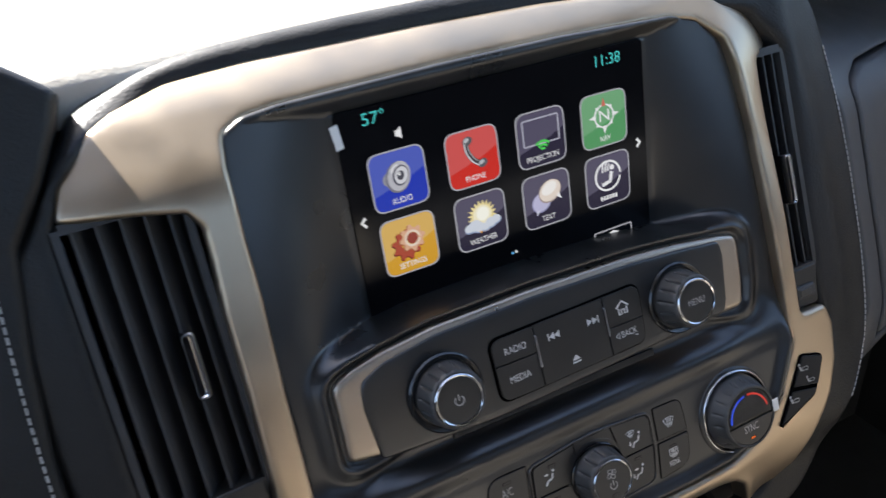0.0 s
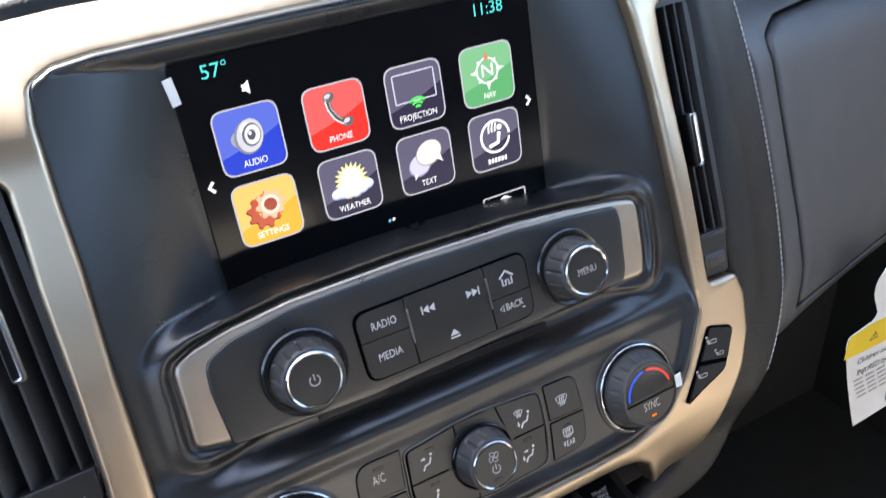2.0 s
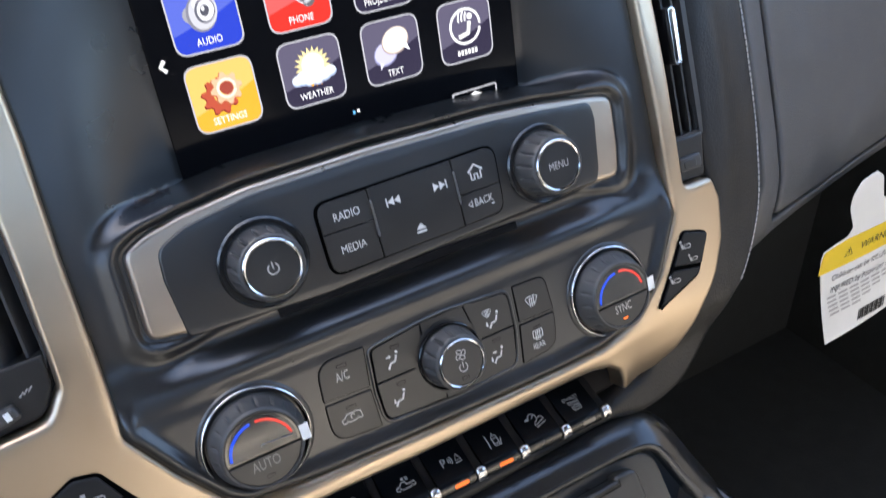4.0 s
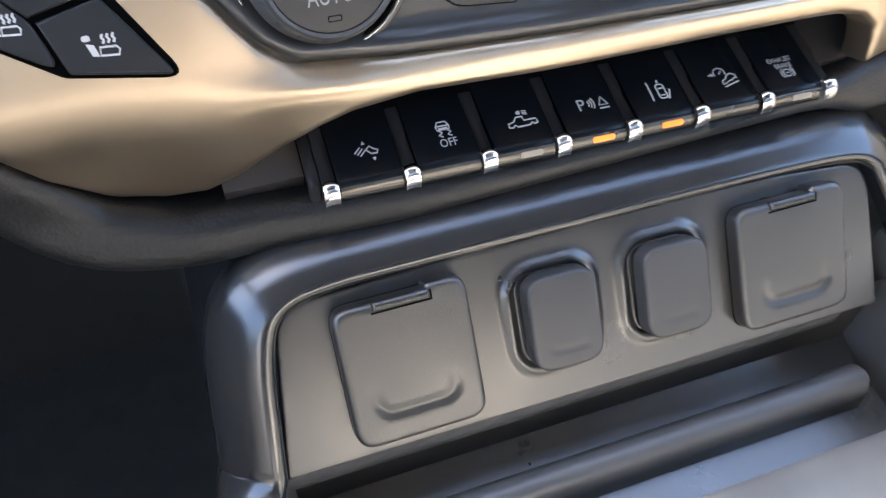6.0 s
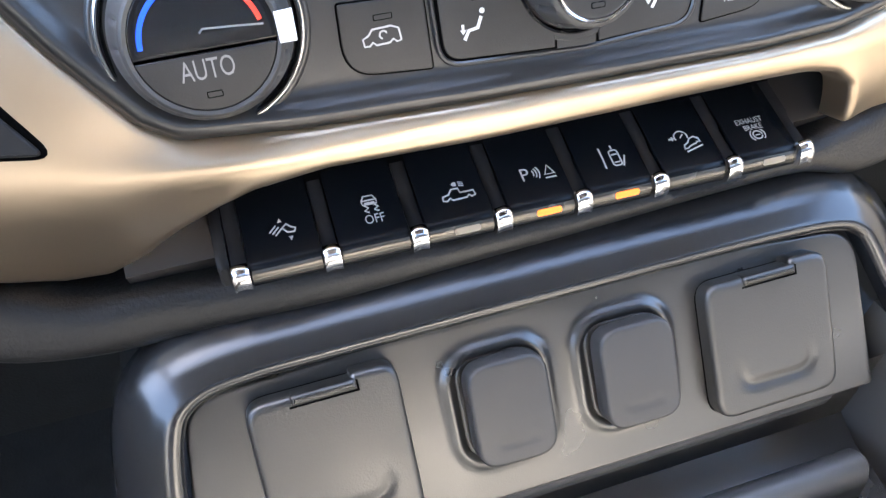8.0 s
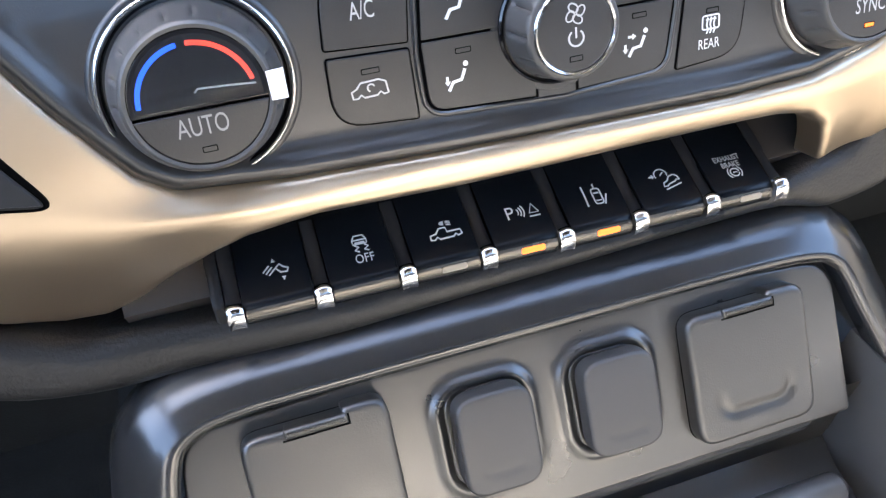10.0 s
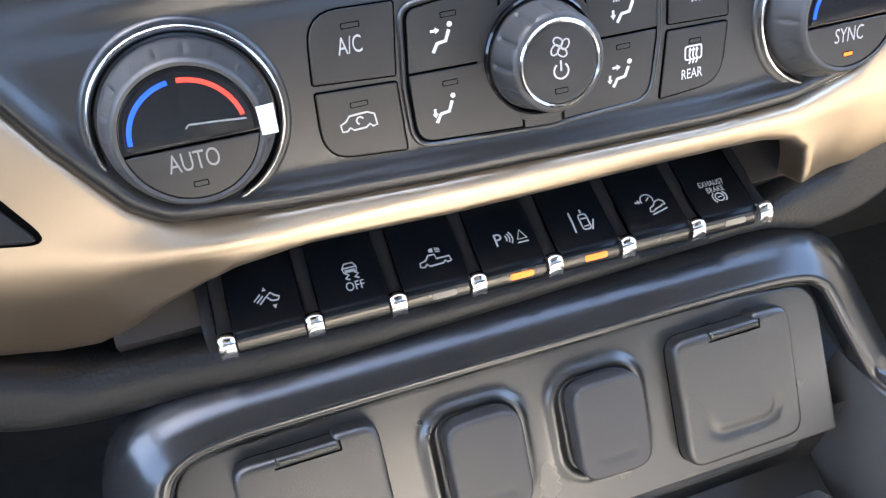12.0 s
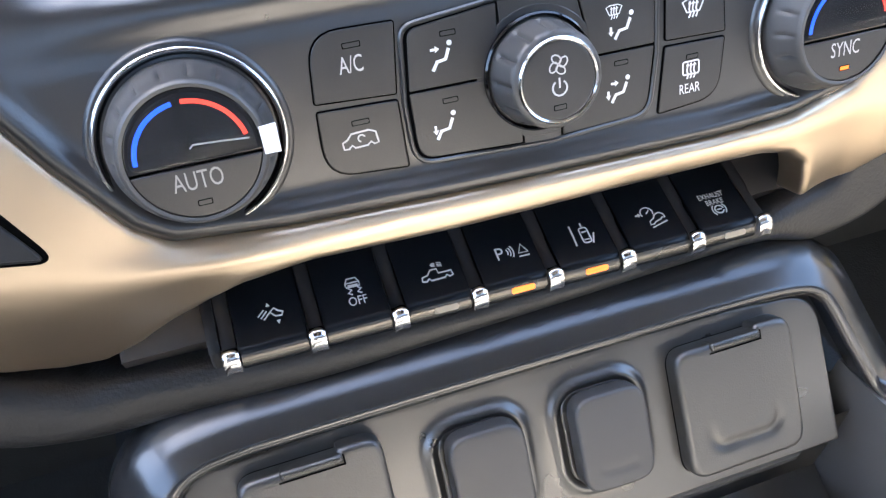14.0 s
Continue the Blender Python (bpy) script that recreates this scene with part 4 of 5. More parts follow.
def draw_nav(x, y):
    y += 1.8
    yield "compass_ring", stroke(arc(x, y, 5.6, 0, 345, 30), 0.7, 0.3, 0.12, SNOW, False)
    for k in range(8):
        a = math.pi / 4 * k
        r = 9.0 if k % 2 == 0 else 7.0
        c, s = math.cos(a), math.sin(a)
        yield "compass_point", plate([(x + r * c, y + r * s), (x + 5.0 * c - 1.3 * s, y + 5.0 * s + 1.3 * c), (x + 5.0 * c + 1.3 * s, y + 5.0 * s - 1.3 * c)], 0.3, 0.14, lit((0.75, 0.2, 0.15), EM) if k == 2 else SNOW)
    yield "compass_letter", lettering("N", 5.6, x, y, 0.4, SNOW, 1.15)


def draw_settings(x, y):
    y += 1.6
    o, i = gear(x - 1.9, y - 1.8, 7.6, 9, 2.4)
    yield "gear_edge", band(o, i, 0.12, 0.28, lit((0.22, 0.03, 0.02), EM))
    o, i = gear(x - 1.6, y - 1.4, 7.4, 9, 2.6)
    yield "gear_back", band(o, i, 0.2, 0.35, lit((0.50, 0.09, 0.05), EM))
    o, i = gear(x + 1.0, y + 0.7, 6.7, 8, 2.6)
    yield "gear_edge", band(o, i, 0.28, 0.42, lit((0.45, 0.13, 0.06), EM))
    o, i = gear(x + 1.4, y + 1.0, 6.5, 8, 2.8)
    yield "gear_front", band(o, i, 0.3, 0.5, lit((0.86, 0.50, 0.32), EM))
    yield "gear_ring", stroke(arc(x + 1.4, y + 1.0, 3.5, 0, 350, 24), 1.0, 0.5, 0.12, lit((0.97, 0.80, 0.66), EM))
    yield "gear_hub", plate(circle(x + 1.4, y + 1.0, 2.6, 20), 0.45, 0.08, lit((0.36, 0.07, 0.05), EM))


def draw_weather(x, y):
    y += 1.6
    rays = []
    for k in range(40):
        a = 2 * math.pi * k / 40
        q = 7.9 if k % 2 else 5.6
        rays.append((x + 0.6 + q * math.cos(a), y + 0.8 + q * math.sin(a)))
    yield "sun_rays", plate(rays, 0.2, 0.15, lit((1.0, 0.84, 0.40), EM))
    yield "sun_disc", plate(circle(x + 0.6, y + 1.2, 5.0, 28), 0.35, 0.12, lit((1.0, 0.93, 0.66), EM * 1.1))
    yield "sun_core", plate(circle(x + 0.9, y + 1.8, 3.4, 24), 0.42, 0.1, lit((1.0, 0.99, 0.88), EM * 1.2))
    for k, (dx, dy, r) in enumerate(((-7.0, -3.6, 2.2), (-4.2, -3.0, 3.0), (-1.6, -4.4, 2.4), (4.6, -3.4, 2.6), (7.4, -2.6, 2.2), (1.6, -4.8, 2.0))):
        yield "cloud_shade", plate(ellipse(x + dx + 0.2, y + dy - 0.7, r * 1.3, r * 0.95, 10, 18), 0.46, 0.06 + 0.02 * k, lit((0.38, 0.46, 0.66), EM))
        yield "cloud_puff", plate(ellipse(x + dx, y + dy, r * 1.2, r * 0.9, 10, 18), 0.56, 0.1 + 0.02 * k, lit((0.78, 0.83, 0.93), EM))
    for dx in (-1.2, 0.8, 2.6):
        yield "amber_drop", plate(ellipse(x + dx, y - 6.6, 0.7, 0.9, 0, 10), 0.5, 0.1, lit((0.95, 0.42, 0.06), EM))


def draw_text(x, y):
    y += 1.4
    yield "bubble_rim", plate(ellipse(x - 3.4, y - 2.3, 5.8, 5.0, 25), 0.16, 0.08, lit((0.30, 0.30, 0.50), EM))
    yield "bubble_back", plate(ellipse(x - 3.4, y - 2.0, 5.3, 4.5, 25), 0.2, 0.12, lit((0.62, 0.60, 0.84), EM))
    yield "bubble_tail", plate([(x - 6.6, y - 5.0), (x - 4.6, y - 6.4), (x - 6.8, y - 8.6)], 0.2, 0.12, lit((0.8, 0.8, 0.95), EM))
    yield "bubble_rim", plate(ellipse(x + 1.8, y + 2.4, 6.8, 5.6, 25), 0.3, 0.1, lit((0.45, 0.36, 0.34), EM))
    yield "bubble_front", plate(ellipse(x + 1.8, y + 2.7, 6.3, 5.1, 25), 0.38, 0.14, lit((0.96, 0.84, 0.74), EM))
    yield "bubble_gleam", plate(ellipse(x + 1.4, y + 4.0, 4.6, 3.0, 25), 0.5, 0.1, lit((1.0, 0.97, 0.94), EM * 1.1))
    yield "bubble_tail", plate([(x + 5.0, y - 1.0), (x + 7.0, y + 0.6), (x + 8.4, y - 3.2)], 0.3, 0.12, SNOW)


def draw_circle_mark(x, y):
    y += 2.0
    yield "ring", stroke(arc(x, y, 7.6, 0, 348, 34), 1.1, 0.3, 0.12, SNOW)
    yield "seat_mark", stroke([(x + 2.2, y + 1.8), (x + 1.2, y - 3.2), (x - 3.8, y - 4.4)], 1.9, 0.3, 0.12, SNOW)
    yield "dot", plate(circle(x + 2.6, y + 4.0, 1.4, 14), 0.3, 0.12, SNOW)
    for k in range(3):
        yield "wave", stroke(arc(x + 6.5, y + 3.0, 6.4 + 1.7 * k, 150, 185, 6), 0.8, 0.3, 0.12, SNOW)


NIGHT, DUSK = (0.035, 0.03, 0.06), (0.22, 0.20, 0.30)
US, VS = (-52.2, -14.5, 22.8, 59.8), (25.0, -6.3)
app_icon(US[0], VS[0], (0.03, 0.06, 0.55), (0.20, 0.26, 0.72), "AUDIO", draw_audio)
app_icon(US[1], VS[0], (0.75, 0.04, 0.03), (0.82, 0.22, 0.22), "PHONE", draw_phone)
app_icon(US[2], VS[0], NIGHT, DUSK, "PROJECTION", draw_projection)
app_icon(US[3], VS[0], (0.12, 0.40, 0.16), (0.32, 0.60, 0.36), "NAV", draw_nav)
app_icon(US[0], VS[1], (0.80, 0.42, 0.04), (0.90, 0.68, 0.28), "SETTINGS", draw_settings)
app_icon(US[1], VS[1], NIGHT, DUSK, "WEATHER", draw_weather)
app_icon(US[2], VS[1], NIGHT, DUSK, "TEXT", draw_text)
app_icon(US[3], VS[1], NIGHT, DUSK, "", draw_circle_mark)


# ---- radio panel ----
radio = thing("radio_panel", STACK, "black radio panel with two knobs and champagne end caps", "radio")


def bow(u, v):
    return 0.4 - 3.4 * ((u - 2) / 112) ** 2 + 0 * v


part("trim", relief(TRIM, [], bow, 2.0, 2.6, 6, NICKEL, 1.2), radio, "brushed champagne trim and end caps")
part("faceplate", relief(rpoly([(-99.0, 14), (-97.8, 26.2, 7), (-86, 31.6, 15), (-60, 35.6, 40), (-10, 36.4, 40), (46, 34.4, 40), (76, 31.8, 30), (103.6, 28.4, 5), (104.5, 20), (101.5, -3), (99, -9, 2), (84, -8.8), (5, -10.8), (-41, -12.2), (-97, -9.8, 2)]), [],
                         lambda u, v: bow(u, v) + 1.0, 3.0, 1.2, 6, BLACK, 1.6), radio, "satin black faceplate")


def knob_power(cx, cy, n0, mark):
    knob = part("knob", lathe([(18.0, n0), (18.2, n0 + 1.0), (17.4, n0 + 1.8), (15.6, n0 + 1.2), (15.4, n0 - 0.5)], GUN, cx, cy, 56), radio, "black ribbed rotary knob")
    part("grip", lathe([(14.6, n0 - 0.5), (14.6, n0 + 3.0), (14.3, n0 + 4.0), (13.4, n0 + 11.6), (12.9, n0 + 13.0), (12.2, n0 + 13.6), (11.2, n0 + 13.6)], GRIP, cx, cy, 150, 15, 1.1, (n0 + 3.5, n0 + 12.0)), knob)
    part("chrome_ring", lathe([(11.6, n0 + 13.2), (11.5, n0 + 14.1), (11.0, n0 + 14.6), (10.4, n0 + 14.3), (10.3, n0 + 13.4)], CHROME, cx, cy, 64), knob, "thin chrome ring")
    part("cap", slab(circle(cx, cy, 10.4, 48), n0 + 12, n0 + 14.0, 0.5, KEYBLACK), knob)
    part("mark", mark(cx, cy, n0 + 14.0), knob)
    return knob


def power_mark(cx, cy, n, s=1.0, mat=None):
    mat = mat or GREYPRINT
    return joined(stroke(arc(cx, cy - 0.2 * s, 2.1 * s, 125, 415, 18), 0.5 * s, n, 0.1, mat), stroke([(cx, cy - 0.2), (cx, cy + 2.6 * s)], 0.5 * s, n, 0.1, mat))


knob_power(-62.0, 9.0, 0.6, power_mark)
knob_power(69.5, 9.0, 0.4, lambda x, y, n: lettering("MENU", 3.2, x, y, n, GREYPRINT, 0.82))
pad = part("button_pad", slab(rpoly([(-38.2, 24.6, 6.2), (47.2, 25.2, 6.2), (45.8, -5.6, 6.2), (-38.0, -6.8, 6.2)]), -2, 2.0, 0.6, VOID), radio, "recessed black button cluster")


def button(name, outline, n0, n1, parent, mat=KEYBLACK, r=0.5, label=""):
    return part(name, slab(outline, n0, n1, min(r, 0.25), mat), parent, label)


def led(cx, cy, n, parent, mat=AMBERDIM, w=4.4, h=1.1):
    rim = part("indicator", slab(rrect(cx, cy - 0.1, w + 0.2, h + 0.35, 0.3, 3), n - 0.1, n + 0.06, 0.03, VOID), parent)
    part("indicator_lens", slab(rrect(cx, cy - 0.1, w - 0.3, h - 0.1, 0.25, 3), n, n + 0.12, 0.03, KEYBLACK if mat is AMBERDIM or mat is INK else mat), rim)


B = button("radio_button", rpoly([(-37.0, 11.5, 0.5), (-14.9, 11.1, 0.5), (-14.9, 23.6, 0.5), (-37.1, 23.5, 5.4)]), 0, 2.7, pad)
part("word", lettering("RADIO", 3.3, -25.4, 16.6, 2.7, WHITE, 0.80), B)
B = button("media_button", rpoly([(-37.1, 11.0, 0.5), (-37.0, -5.6, 5.4), (-14.9, -5.7, 0.5), (-14.9, 10.7, 0.5)]), 0, 2.7, pad)
part("word", lettering("MEDIA", 3.3, -26.0, 3.0, 2.7, WHITE, 0.80), B)
B = button("seek_button", rpoly([(-14.3, -5.7, 0.5), (24.3, -5.3, 0.5), (24.3, 24.0, 0.5), (-14.3, 23.8, 0.5)]), 0, 2.7, pad)
tri_l = [plate([(-7.2 + d, 15.6), (-4.4 + d, 17.4), (-4.4 + d, 13.8)], 2.7, 0.1, WHITE) for d in (0, 2.9)] + [stroke([(-7.6, 13.8), (-7.6, 17.4)], 0.6, 2.7, 0.1, WHITE)]
part("previous_mark", joined(*tri_l), B)
tri_r = [plate([(17.0 + d, 15.2), (14.2 + d, 17.0), (14.2 + d, 13.4)], 2.7, 0.1, WHITE) for d in (0, 2.9)] + [stroke([(20.4, 13.4), (20.4, 17.0)], 0.6, 2.7, 0.1, WHITE)]
part("next_mark", joined(*tri_r), B)
part("eject_mark", joined(plate([(2.2, 0.2), (6.8, 0.2), (4.5, 2.8)], 2.7, 0.1, WHITE), plate([(2.2, -1.2), (6.8, -1.2), (6.8, -0.5), (2.2, -0.5)], 2.7, 0.1, WHITE)), B)
B = button("home_button", rpoly([(24.9, 8.1, 0.5), (45.6, 8.3, 0.5), (46.1, 24.2, 5.4), (24.9, 24.0, 0.5)]), 0, 2.7, pad)
part("home_mark", joined(stroke([(31.4, 16.2), (35, 19.2), (38.6, 16.2)], 0.9, 2.7, 0.1, WHITE), stroke([(32.6, 16.0), (32.6, 12.8), (34.2, 12.8), (34.2, 15), (35.8, 15), (35.8, 12.8), (37.4, 12.8), (37.4, 16.0)], 0.7, 2.7, 0.1, WHITE)), B)
B = button("back_button", rpoly([(24.9, 7.7, 0.5), (24.9, -5.3, 0.5), (44.8, -4.6, 5.4), (45.6, 7.9, 0.5)]), 0, 2.7, pad)
part("word", lettering("BACK", 3.2, 36.0, 2.8, 2.7, WHITE, 0.78), B)
part("back_mark", joined(stroke([(30.2, 1.4), (28.4, 2.8), (30.2, 4.2)], 0.5, 2.7, 0.1, WHITE, True), stroke([(39.5, 0.2), (41, 0.2)], 0.5, 2.7, 0.1, WHITE)), B)
for u, v0, v1 in ((-14.4, 3.0, 19.6), (24.6, 4.2, 19.6)):
    part("chrome_divider", prism([(v0, 2.2), (v0 + 0.6, 3.4), (v1 - 0.6, 3.4), (v1, 2.2)], u - 0.55, u + 0.55, CHROME, 0.15), pad, "slim chrome divider")

# ---- climate panel ----
climate = thing("climate_panel", STACK, "black climate control panel with three knobs and buttons", "climate control")
CN = 2.0
mode_frame = part("airflow_button_frame", slab(rpoly([(-33.6, -40, 5), (-8, -37.4), (5, -37), (38.0, -39.4, 6), (37.6, -60), (34.8, -77.0, 7), (4, -78.4), (-34.6, -76.2, 7), (-35.2, -60)]), 0, CN + 0.42, 0.2, VOID), climate, "dark framed airflow button group")
rail_out = rpoly([(-33.6, -40, 5), (-8, -37.4), (5, -37), (38.0, -39.4, 6), (37.6, -60), (34.8, -77.0, 7), (4, -78.4), (-34.6, -76.2, 7), (-35.2, -60)])
part("cluster_rail", band(ccw(rail_out), inset(ccw(rail_out), 1.3), 1, CN + 0.9, BLACK, 0.4), mode_frame, "slim dark satin rail")
BN = CN + 0.7


def groove(outline, parent):
    # A near-black plate carries the shade of the gap round a button.
    part("gap", slab(inset(ccw(outline), -0.4), 0.5, 2.42, 0.1, VOID), parent)


A = button("air_conditioning_button", rpoly([(-56.6, -54.9, 0.6), (-36.3, -56.2, 0.6), (-34.4, -38.9, 0.6), (-55.2, -38.4, 8)]), 0, BN, climate, r=0.6)
groove(rpoly([(-56.6, -54.9, 0.6), (-36.3, -56.2, 0.6), (-34.4, -38.9, 0.6), (-55.2, -38.4, 8)]), A)
part("word", lettering("A/C", 4.1, -46.2, -47.2, BN, GREYPRINT, 0.62), A)
led(-45.4, -42.4, BN, A)
A = button("recirculation_button", rpoly([(-56.5, -57.2, 0.6), (-57.0, -73.6, 8), (-35.9, -75.4, 0.6), (-36.3, -58.0, 0.6)]), 0, BN, climate, r=0.6)
groove(rpoly([(-56.5, -57.2, 0.6), (-57.0, -73.6, 8), (-35.9, -75.4, 0.6), (-36.3, -58.0, 0.6)]), A)
led(-46.4, -61.3, BN, A)


def car_outline(cx, cy, s):
    p = [(-4.6, -1.6), (-4.8, 0.2), (-3.4, 0.8), (-2.2, 2.2), (2.6, 2.4), (4.4, 1.6), (4.8, -1.4), (3.6, -1.6), (2.8, -0.8), (1.8, -1.6), (-1.6, -1.7), (-2.4, -0.9), (-3.3, -1.7)]
    return [(cx + x * s, cy + y * s) for x, y in p]


part("car_mark", joined(stroke(car_outline(-47.2, -66.0, 0.95), 0.45, BN, 0.1, GREYPRINT, True), stroke(arc(-46.8, -65.5, 0.9, 20, 250, 10), 0.4, BN, 0.1, GREYPRINT)), A)


def seated(cx, cy, arrows, n):
    """The airflow mark: a bent bar with a dot and one or two arrows."""
    d = [stroke([(cx + 2.2, cy + 1.6), (cx + 0.8, cy - 1.6), (cx - 2.0, cy - 2.0), (cx - 3.6, cy - 4.6)], 1.05, n, 0.1, WHITE), plate(circle(cx + 2.6, cy + 3.2, 0.85, 12), n, 0.1, WHITE)]
    for ax, ay, down in arrows:
        if down:
            d += [stroke([(cx + ax, cy + ay + 1.6), (cx + ax, cy + ay)], 0.8, n, 0.1, WHITE), plate([(cx + ax - 1.0, cy + ay), (cx + ax + 1.0, cy + ay), (cx + ax, cy + ay - 1.4)], n, 0.1, WHITE)]
        else:
            d += [stroke([(cx + ax - 1.6, cy + ay), (cx + ax, cy + ay)], 0.8, n, 0.1, WHITE), plate([(cx + ax, cy + ay - 1.0), (cx + ax, cy + ay + 1.0), (cx + ax + 1.4, cy + ay)], n, 0.1, WHITE)]
    v, f, m = joined(*d)
    return [(cx + (x - cx) * 0.8, cy + (y - cy) * 0.8, z) for x, y, z in v], f, m


def defrost(cx, cy, n, box_shape=False, size=0.82):
    if box_shape:
        d = [stroke(rrect(cx, cy, 6.2, 4.4, 0.8, 3), 0.5, n, 0.1, WHITE, True)]
    else:
        d = [stroke([(cx - 4.0, cy + 1.6), (cx - 2.0, cy + 2.4), (cx + 2.0, cy + 2.4), (cx + 4.0, cy + 1.6), (cx + 2.4, cy - 1.8), (cx - 2.4, cy - 1.8)], 0.5, n, 0.1, WHITE, True)]
    for k in (-1.3, 0, 1.3):
        d.append(stroke(spline([(cx + k - 0.3, cy - 3.6), (cx + k + 0.3, cy - 2.2), (cx + k - 0.2, cy - 0.9), (cx + k + 0.1, cy + 0.8)], 4, False), 0.5, n, 0.1, WHITE))
        d.append(plate([(cx + k - 0.6, cy + 0.7), (cx + k + 0.8, cy + 0.7), (cx + k + 0.1, cy + 1.8)], n, 0.1, WHITE))
    v, f, m = joined(*d)
    return [(cx + (x - cx) * size, cy + (y - cy) * size, z) for x, y, z in v], f, m


HOLE = 15.2
M = button("mode_button", rpoly([(-31.4, -41.6, 3), (-8, -39.0, 0.5), (-8.4, -47.5), (-12.8, -56.8, 0.5), (-32.9, -56.6, 0.5)]), 1, BN, mode_frame)
part("mark", seated(-23.2, -49.0, [(-2.2, 1.9, False)], BN), M)
led(-21.2, -43.9, BN, M, INK, 4.0)
M = button("mode_button", rpoly([(-33.0, -57.3, 0.5), (-12.6, -57.5, 0.5), (-8, -67), (-4, -71.5), (-4, -76.2, 0.5), (-32.6, -74.4, 5)]), 1, BN, mode_frame)
part("mark", seated(-24.4, -66.6, [(-3.8, -1.6, True)], BN), M)
led(-22.6, -60.6, BN, M, INK, 4.0)
M = button("mode_button", rpoly([(14.0, -38.9, 0.5), (36.4, -41.0, 4.6), (36.1, -57.0, 0.5), (17.6, -57.0, 0.5), (16, -47.5)]), 1, BN, mode_frame)
part("mark", joined(seated(27.3, -50.4, [(-5.0, -2.0, True)], BN), defrost(24.4, -46.6, BN, size=0.58)), M)
M = button("mode_button", rpoly([(17.4, -57.7, 0.5), (36.0, -57.7, 0.5), (33.3, -75.8, 6), (8, -76.6, 0.5), (8, -72.0), (13, -67.5)]), 1, BN, mode_frame)
part("mark", seated(25.7, -67.3, [(-2.2, 1.9, False), (-4.8, -2.0, True)], BN), M)
led(26.0, -60.4, BN, M, INK, 4.0)
button("spacer", rpoly([(-7.3, -50, 0.3), (16.0, -50, 0.3), (15.5, -47.5), (13.5, -38.7, 0.3), (-7.5, -38.7, 0.3)], 2), 1, BN - 0.2, mode_frame)
button("spacer", rpoly([(-3.4, -77.4, 0.3), (7.4, -77.6, 0.3), (7.4, -68, 0.3), (-3.4, -68, 0.3)], 2), 1, BN - 0.2, mode_frame)
button("fan_surround", circle(2.2, -58.3, 17.2, 48), 1, BN - 0.1, mode_frame)
A = button("defrost_button", rpoly([(39.7, -57.1, 0.6), (40.0, -40.0, 0.6), (57.0, -40.6, 5), (58.1, -57.6, 0.6)]), 0, BN, climate, r=0.6)
groove(rpoly([(39.7, -57.1, 0.6), (40.0, -40.0, 0.6), (57.0, -40.6, 5), (58.1, -57.6, 0.6)]), A)
part("mark", defrost(48.0, -49.4, BN), A)
A = button("rear_defrost_button", rpoly([(39.5, -59.0, 0.6), (58.0, -59.4, 0.6), (56.2, -75.6, 8), (37.2, -77.0, 0.6)]), 0, BN, climate, r=0.6)
groove(rpoly([(39.5, -59.0, 0.6), (58.0, -59.4, 0.6), (56.2, -75.6, 8), (37.2, -77.0, 0.6)]), A)
part("mark", defrost(47.4, -66.0, BN, True), A)
part("word", lettering("REAR", 2.7, 46.9, -71.8, BN, WHITE, 0.72), A)
led(47.8, -62.8, BN, A, INK, 3.6)


def fan_knob(cx, cy):
    n0 = CN
    k = part("fan_knob", lathe([(15.4, n0), (15.4, n0 + 1.6), (14.9, n0 + 2.0), (14.2, n0 + 1.0), (14.1, n0 - 1)], GLOSS, cx, cy, 56), climate, "ribbed fan speed knob with chrome ring")
    part("grip", lathe([(13.8, n0 - 0.5), (13.8, n0 + 2.6), (13.5, n0 + 3.4), (12.6, n0 + 10.4), (12.1, n0 + 11.8), (11.4, n0 + 12.3), (10.6, n0 + 12.3)], GRIP, cx, cy, 120, 12, 0.8, (n0 + 3.0, n0 + 10.8)), k)
    part("chrome_ring", lathe([(11.0, n0 + 12.0), (10.9, n0 + 12.9), (10.5, n0 + 13.3), (10.0, n0 + 13.0), (9.9, n0 + 12.2)], CHROME, cx, cy, 64), k, "thin chrome ring")
    top = n0 + 12.9
    part("cap", slab(circle(cx, cy, 10.0, 48), n0 + 11, top, 0.5, KEYBLACK), k)
    blades = []
    for q in range(4):
        a = 90 * q + 20
        blades.append(stroke([(x, y) for x, y in ellipse(cx + 1.45 * math.cos(radians(a)), cy + 4.0 + 1.45 * math.sin(radians(a)), 1.35, 0.95, a + 35, 14)], 0.36, top, 0.1, GREYPRINT, True))
    part("fan_mark", joined(*blades), k)
    part("power_mark", power_mark(cx, cy - 1.6, top, 0.92), k)
    led(cx - 0.2, cy - 6.6, top, k, AMBERDIM, 3.4)


fan_knob(2.2, -58.3)


